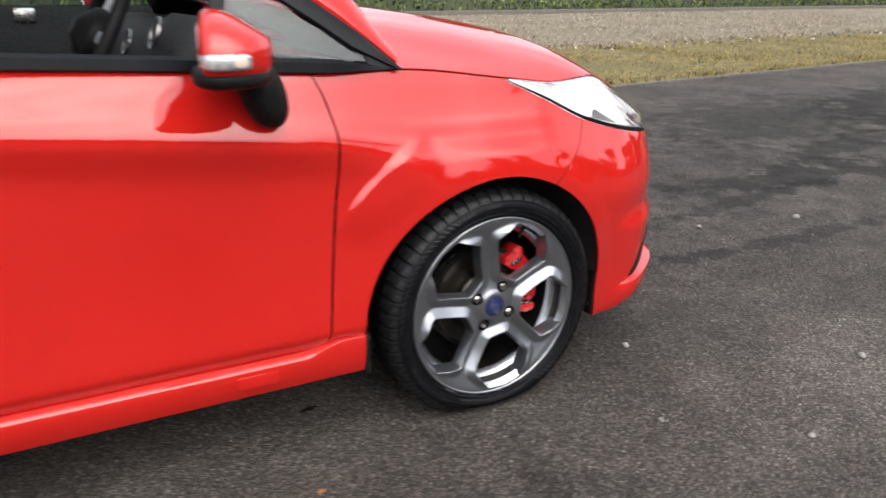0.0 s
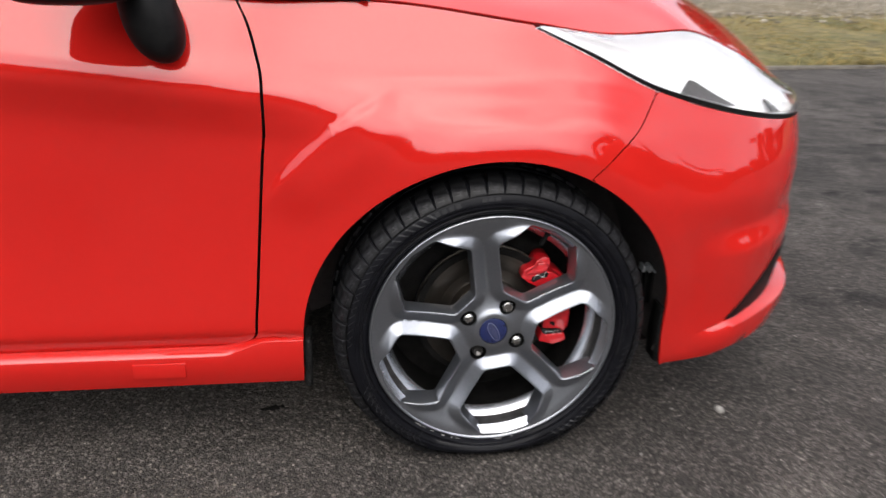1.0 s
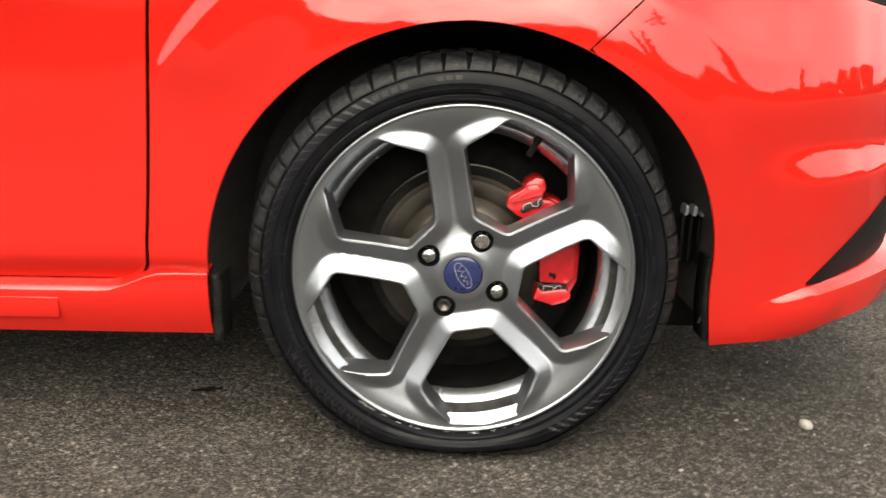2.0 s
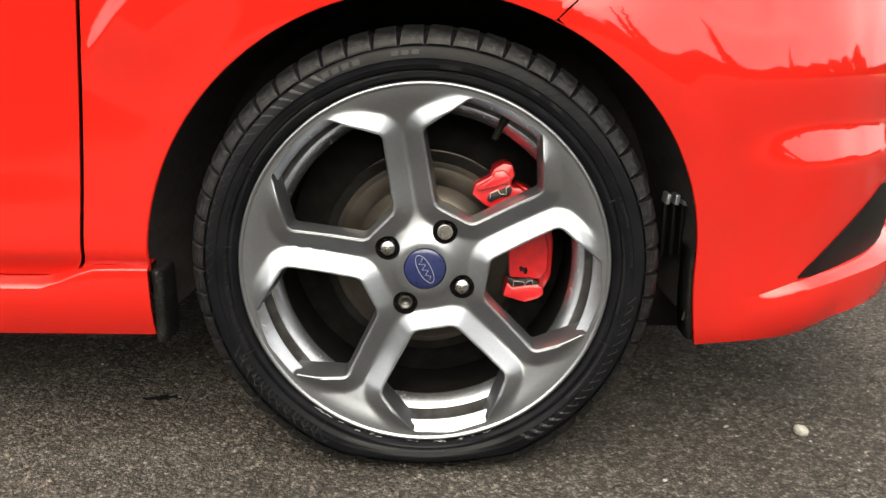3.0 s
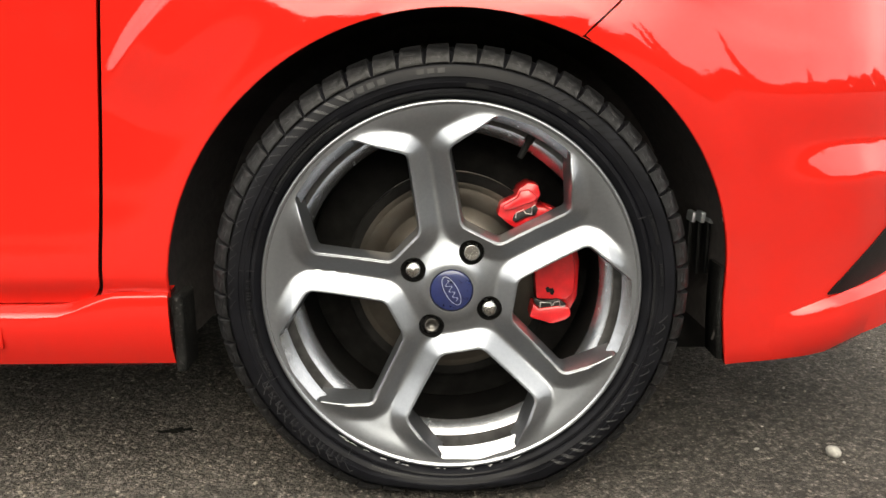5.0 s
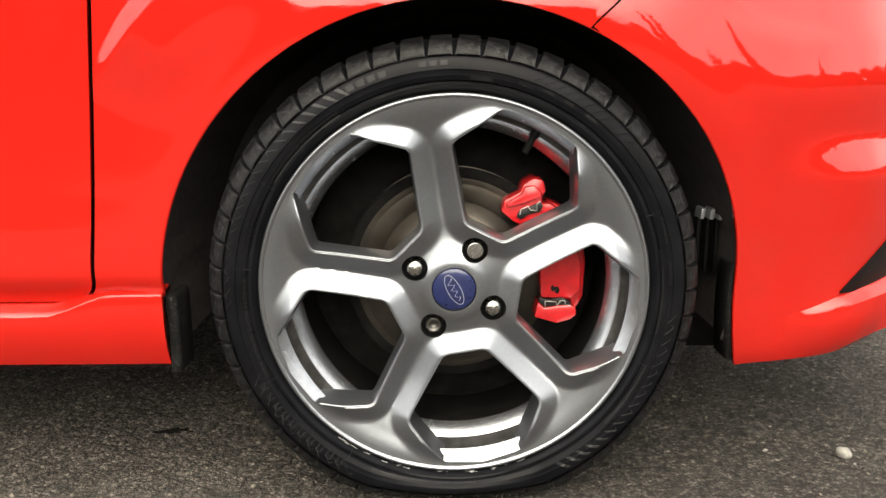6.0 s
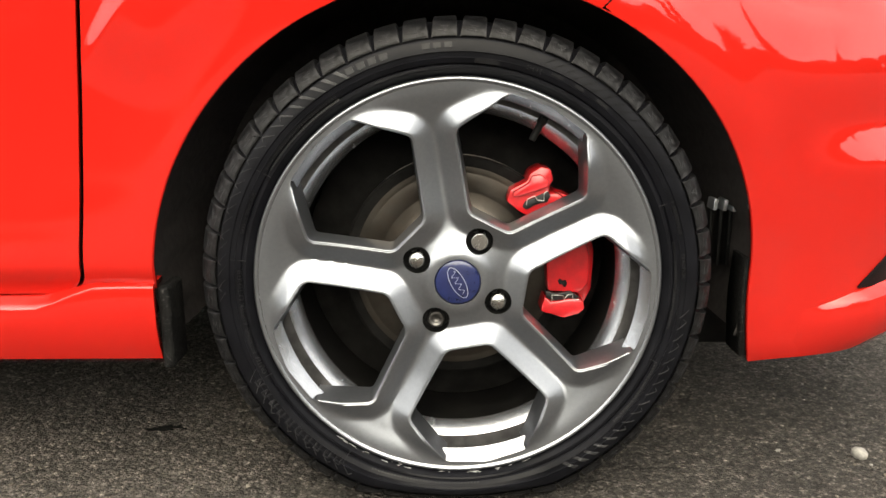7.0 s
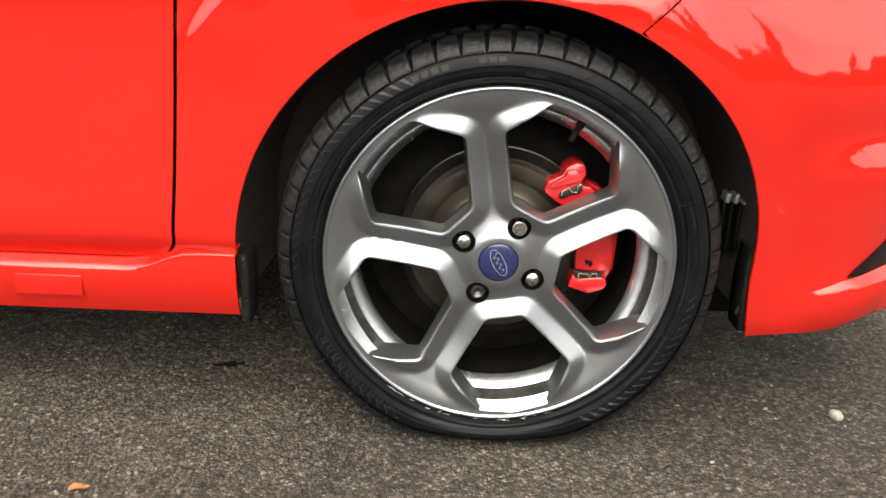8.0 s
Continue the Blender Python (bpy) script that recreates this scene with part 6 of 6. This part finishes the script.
me.materials.append(GSTONE)
tagged(angled(new("gravel_stones", me)), "loose pale gravel stones beyond the verge", "gravel", kind="stuff")


# overgrown green bank beyond the edging
UNDERGROWTH = material("bank_leaves", (0.05, 0.08, 0.02), 0.8)
t = UNDERGROWTH.node_tree
geo = t.nodes.new("ShaderNodeNewGeometry")
r = t.nodes.new("ShaderNodeValToRGB")
r.color_ramp.elements[0].color = (0.014, 0.026, 0.006, 1)
r.color_ramp.elements[1].color = (0.17, 0.22, 0.07, 1)
e = r.color_ramp.elements.new(0.55)
e.color = (0.055, 0.085, 0.02, 1)
t.links.new(geo.outputs["Random Per Island"], r.inputs[0])
t.links.new(r.outputs[0], t.nodes["Principled BSDF"].inputs["Base Color"])


def bank_z(x, y):
    """Height of the bank, rising away from the edging."""
    return 0.05 + 0.28 * max(0.0, y - VERGE - 12.7) + 0.18 * noise.noise(Vector((x * 0.35, y * 0.35, 4)))


tagged(angled(part("bank", sheet(-45, VERGE + 12.7, 60, VERGE + 24, 0.0, 150, 20, bank_z), GRASS)), "green bank rising beyond the edging", "bank", kind="structure")
verts, faces = [], []
while len(faces) < 40000:
    x, y = rng.uniform(-16, 52), VERGE + 12.8 + 8.0 * rng.random() ** 1.4
    if noise.noise(Vector((x * 0.5, y * 0.5, 11))) < rng.uniform(-0.7, 0.15):
        continue
    size, o = rng.uniform(0.03, 0.09), len(verts)
    c = Vector((x, y, bank_z(x, y) + rng.random() * 0.32))
    rot = Euler((rng.uniform(0, 6), rng.uniform(0, 6), rng.uniform(0, 6))).to_matrix()
    for px, pz in ((-1, -0.25), (0, -0.5), (1, 0.1), (0.1, 0.55)):
        verts.append(tuple(c + rot @ Vector((px * size, 0.15 * size * px, pz * size))))
    faces.append((o, o + 1, o + 2, o + 3))
me = bpy.data.meshes.new("undergrowth")
me.from_pydata(verts, [], faces)
me.materials.append(UNDERGROWTH)
tagged(angled(new("undergrowth", me)), "low bright green undergrowth on the bank", "undergrowth", kind="stuff")


# ---- trees behind the camera, seen in the paint ----
def tree(x, y, h, conifer, seed):
    rng = random.Random(seed)
    top = tagged(empty("tree", None, pose(x, y, -0.03)), "dark pointed evergreen tree beyond the asphalt" if conifer else "broad leafy tree beyond the asphalt", "tree", "trees along the far side")
    rows = [[((0.10 * h ** 0.5) * (1 - 0.9 * s) * math.cos(a), (0.10 * h ** 0.5) * (1 - 0.9 * s) * math.sin(a), h * 0.95 * s) for a in [2 * math.pi * k / 10 for k in range(10)]] for s in [j / 6 for j in range(7)]]
    part("trunk", grid(rows, close_v=True), BARK, top)
    verts, faces = [], []
    n = 2600
    for k in range(n):
        if conifer:
            s = rng.random() ** 0.8
            z = h * (0.08 + 0.93 * s)
            rad = h * 0.17 * (1 - s) * (0.7 + 0.3 * math.sin(s * 50)) * math.sqrt(rng.random())
            size = 0.06 * h * (1.05 - s) + 0.05
        else:
            lobes = [(0, 0, 0.68, 0.26), (0.16, 0.05, 0.55, 0.2), (-0.17, 0.02, 0.56, 0.2), (0.03, -0.1, 0.8, 0.17), (-0.09, 0.1, 0.46, 0.17)]
            lx, ly, lz, lr = rng.choice(lobes)
            d = Vector((rng.gauss(0, 1), rng.gauss(0, 1), rng.gauss(0, 1))).normalized() * lr * h * rng.random() ** 0.35
            z, size = lz * h + d.z, 0.035 * h
        a = rng.uniform(0, 2 * math.pi)
        c = Vector((rad * math.cos(a), rad * math.sin(a), z)) if conifer else Vector((lx * h + d.x, ly * h + d.y, z))
        rot = Euler((rng.uniform(0, 6), rng.uniform(0, 6), rng.uniform(0, 6))).to_matrix()
        o = len(verts)
        for px, pz in ((-1, -0.3), (0, -0.6), (1, 0.1), (0.1, 0.7)):
            verts.append(tuple(c + rot @ Vector((px * size, 0.15 * size * px, pz * size))))
        faces.append((o, o + 1, o + 2, o + 3))
    me = bpy.data.meshes.new("crown")
    me.from_pydata(verts, [], faces)
    me.materials.append(LEAF)
    part("crown", me, None, top)
    return top


rng = random.Random(5)
for k in range(22):
    x = -26 + 2.6 * k + rng.uniform(-0.8, 0.8)
    con = k % 4 == 2 and not 10 < k < 14 or k == 15
    low = step(-4, 1, x) * step(9.5, 6.5, x)  # a dip in the line of trees
    tree(x, -14.5 - rng.uniform(0, 3), (9.5 if con else 5.8) * rng.uniform(0.85, 1.15) * (1 - 0.62 * low) * (0.78 + 0.22 * step(3, 10, x)), con, k)
for k in range(16):
    x = 32 + 5.0 * k + rng.uniform(-1.5, 1.5)
    tree(x, -14.5 - rng.uniform(0, 3), (11 if k % 5 == 1 else 8.0) * rng.uniform(0.8, 1.2) * (1 + 0.02 * k), k % 5 == 1, 80 + k)
for k in range(9):
    tree(63 + rng.uniform(0, 4), -15 + 3.2 * k, 11 * rng.uniform(0.75, 1.2), k % 4 == 2, 120 + k)
# unseen trees beyond the bank, added to darken the bonnet's grazing reflection
for k in range(16):
    x = -60 + 11 * k + rng.uniform(-3, 3)
    tree(x, 62 + rng.uniform(0, 8), 13 * rng.uniform(0.8, 1.2), k % 3 == 1, 40 + k)

# unseen hedge in front of the trees, added to darken the paint's low reflections
def hedge_dip(x):
    """The hedge is lower opposite the car."""
    return 0.92 + 0.12 * step(5, 11, x) - 0.28 * step(-5, 0, x) * step(10, 6, x)


verts, faces = [], []
for k in range(40000):
    x, y = rng.uniform(-45, 105), -11.6 - 1.6 * rng.random()
    top = (3.3 + 0.9 * noise.noise(Vector((x * 0.35, 0, 0))) + 0.55 * noise.noise(Vector((x * 1.3, 5, 0)))) * hedge_dip(x)
    c = Vector((x, y, top * rng.random() ** 0.7))
    rot = Euler((rng.uniform(0, 6), rng.uniform(0, 6), rng.uniform(0, 6))).to_matrix()
    size = rng.uniform(0.09, 0.2)
    o = len(verts)
    for px, pz in ((-1, -0.3), (0, -0.6), (1, 0.1), (0.1, 0.7)):
        verts.append(tuple(c + rot @ Vector((px * size, 0.15 * size * px, pz * size))))
    faces.append((o, o + 1, o + 2, o + 3))
# the same unseen hedge turning the corner ahead of the car
for k in range(9000):
    x, y = 60.4 + 1.6 * rng.random(), rng.uniform(-12.5, 30)
    top = 4.2 + 0.9 * noise.noise(Vector((y * 0.3, 2, 0))) + 0.5 * noise.noise(Vector((y * 1.3, 5, 0)))
    c = Vector((x, y, top * rng.random() ** 0.7))
    rot = Euler((rng.uniform(0, 6), rng.uniform(0, 6), rng.uniform(0, 6))).to_matrix()
    size = rng.uniform(0.12, 0.26)
    o = len(verts)
    for px, pz in ((-1, -0.3), (0, -0.6), (1, 0.1), (0.1, 0.7)):
        verts.append(tuple(c + rot @ Vector((px * size, 0.15 * size * px, pz * size))))
    faces.append((o, o + 1, o + 2, o + 3))
for k in range(42):
    y, o = -12.4 + k, len(verts)
    ha, hb = [3.8 + 0.9 * noise.noise(Vector((q * 0.3, 2, 0))) for q in (y, y + 1)]
    verts += [(61.4, y, -0.03), (61.4, y + 1, -0.03), (61.4, y + 1, hb), (61.4, y, ha)]
    faces.append((o, o + 1, o + 2, o + 3))
# dense heart of the hedge, a wall that keeps sky out of the reflections
for k in range(150):
    x, y, o = -45 + k, -12.4, len(verts)
    ha, hb = [(2.6 + 0.9 * noise.noise(Vector((q * 0.35, 0, 0)))) * hedge_dip(q) for q in (x, x + 1)]
    verts += [(x, y, -0.03), (x + 1, y, -0.03), (x + 1, y, hb), (x, y, ha)]
    faces.append((o, o + 1, o + 2, o + 3))
me = bpy.data.meshes.new("hedge")
me.from_pydata(verts, [], faces)
me.materials.append(LEAF)
tagged(new("hedge", me), "unseen dark green hedge, added for the paint's reflections", "hedge", kind="stuff")
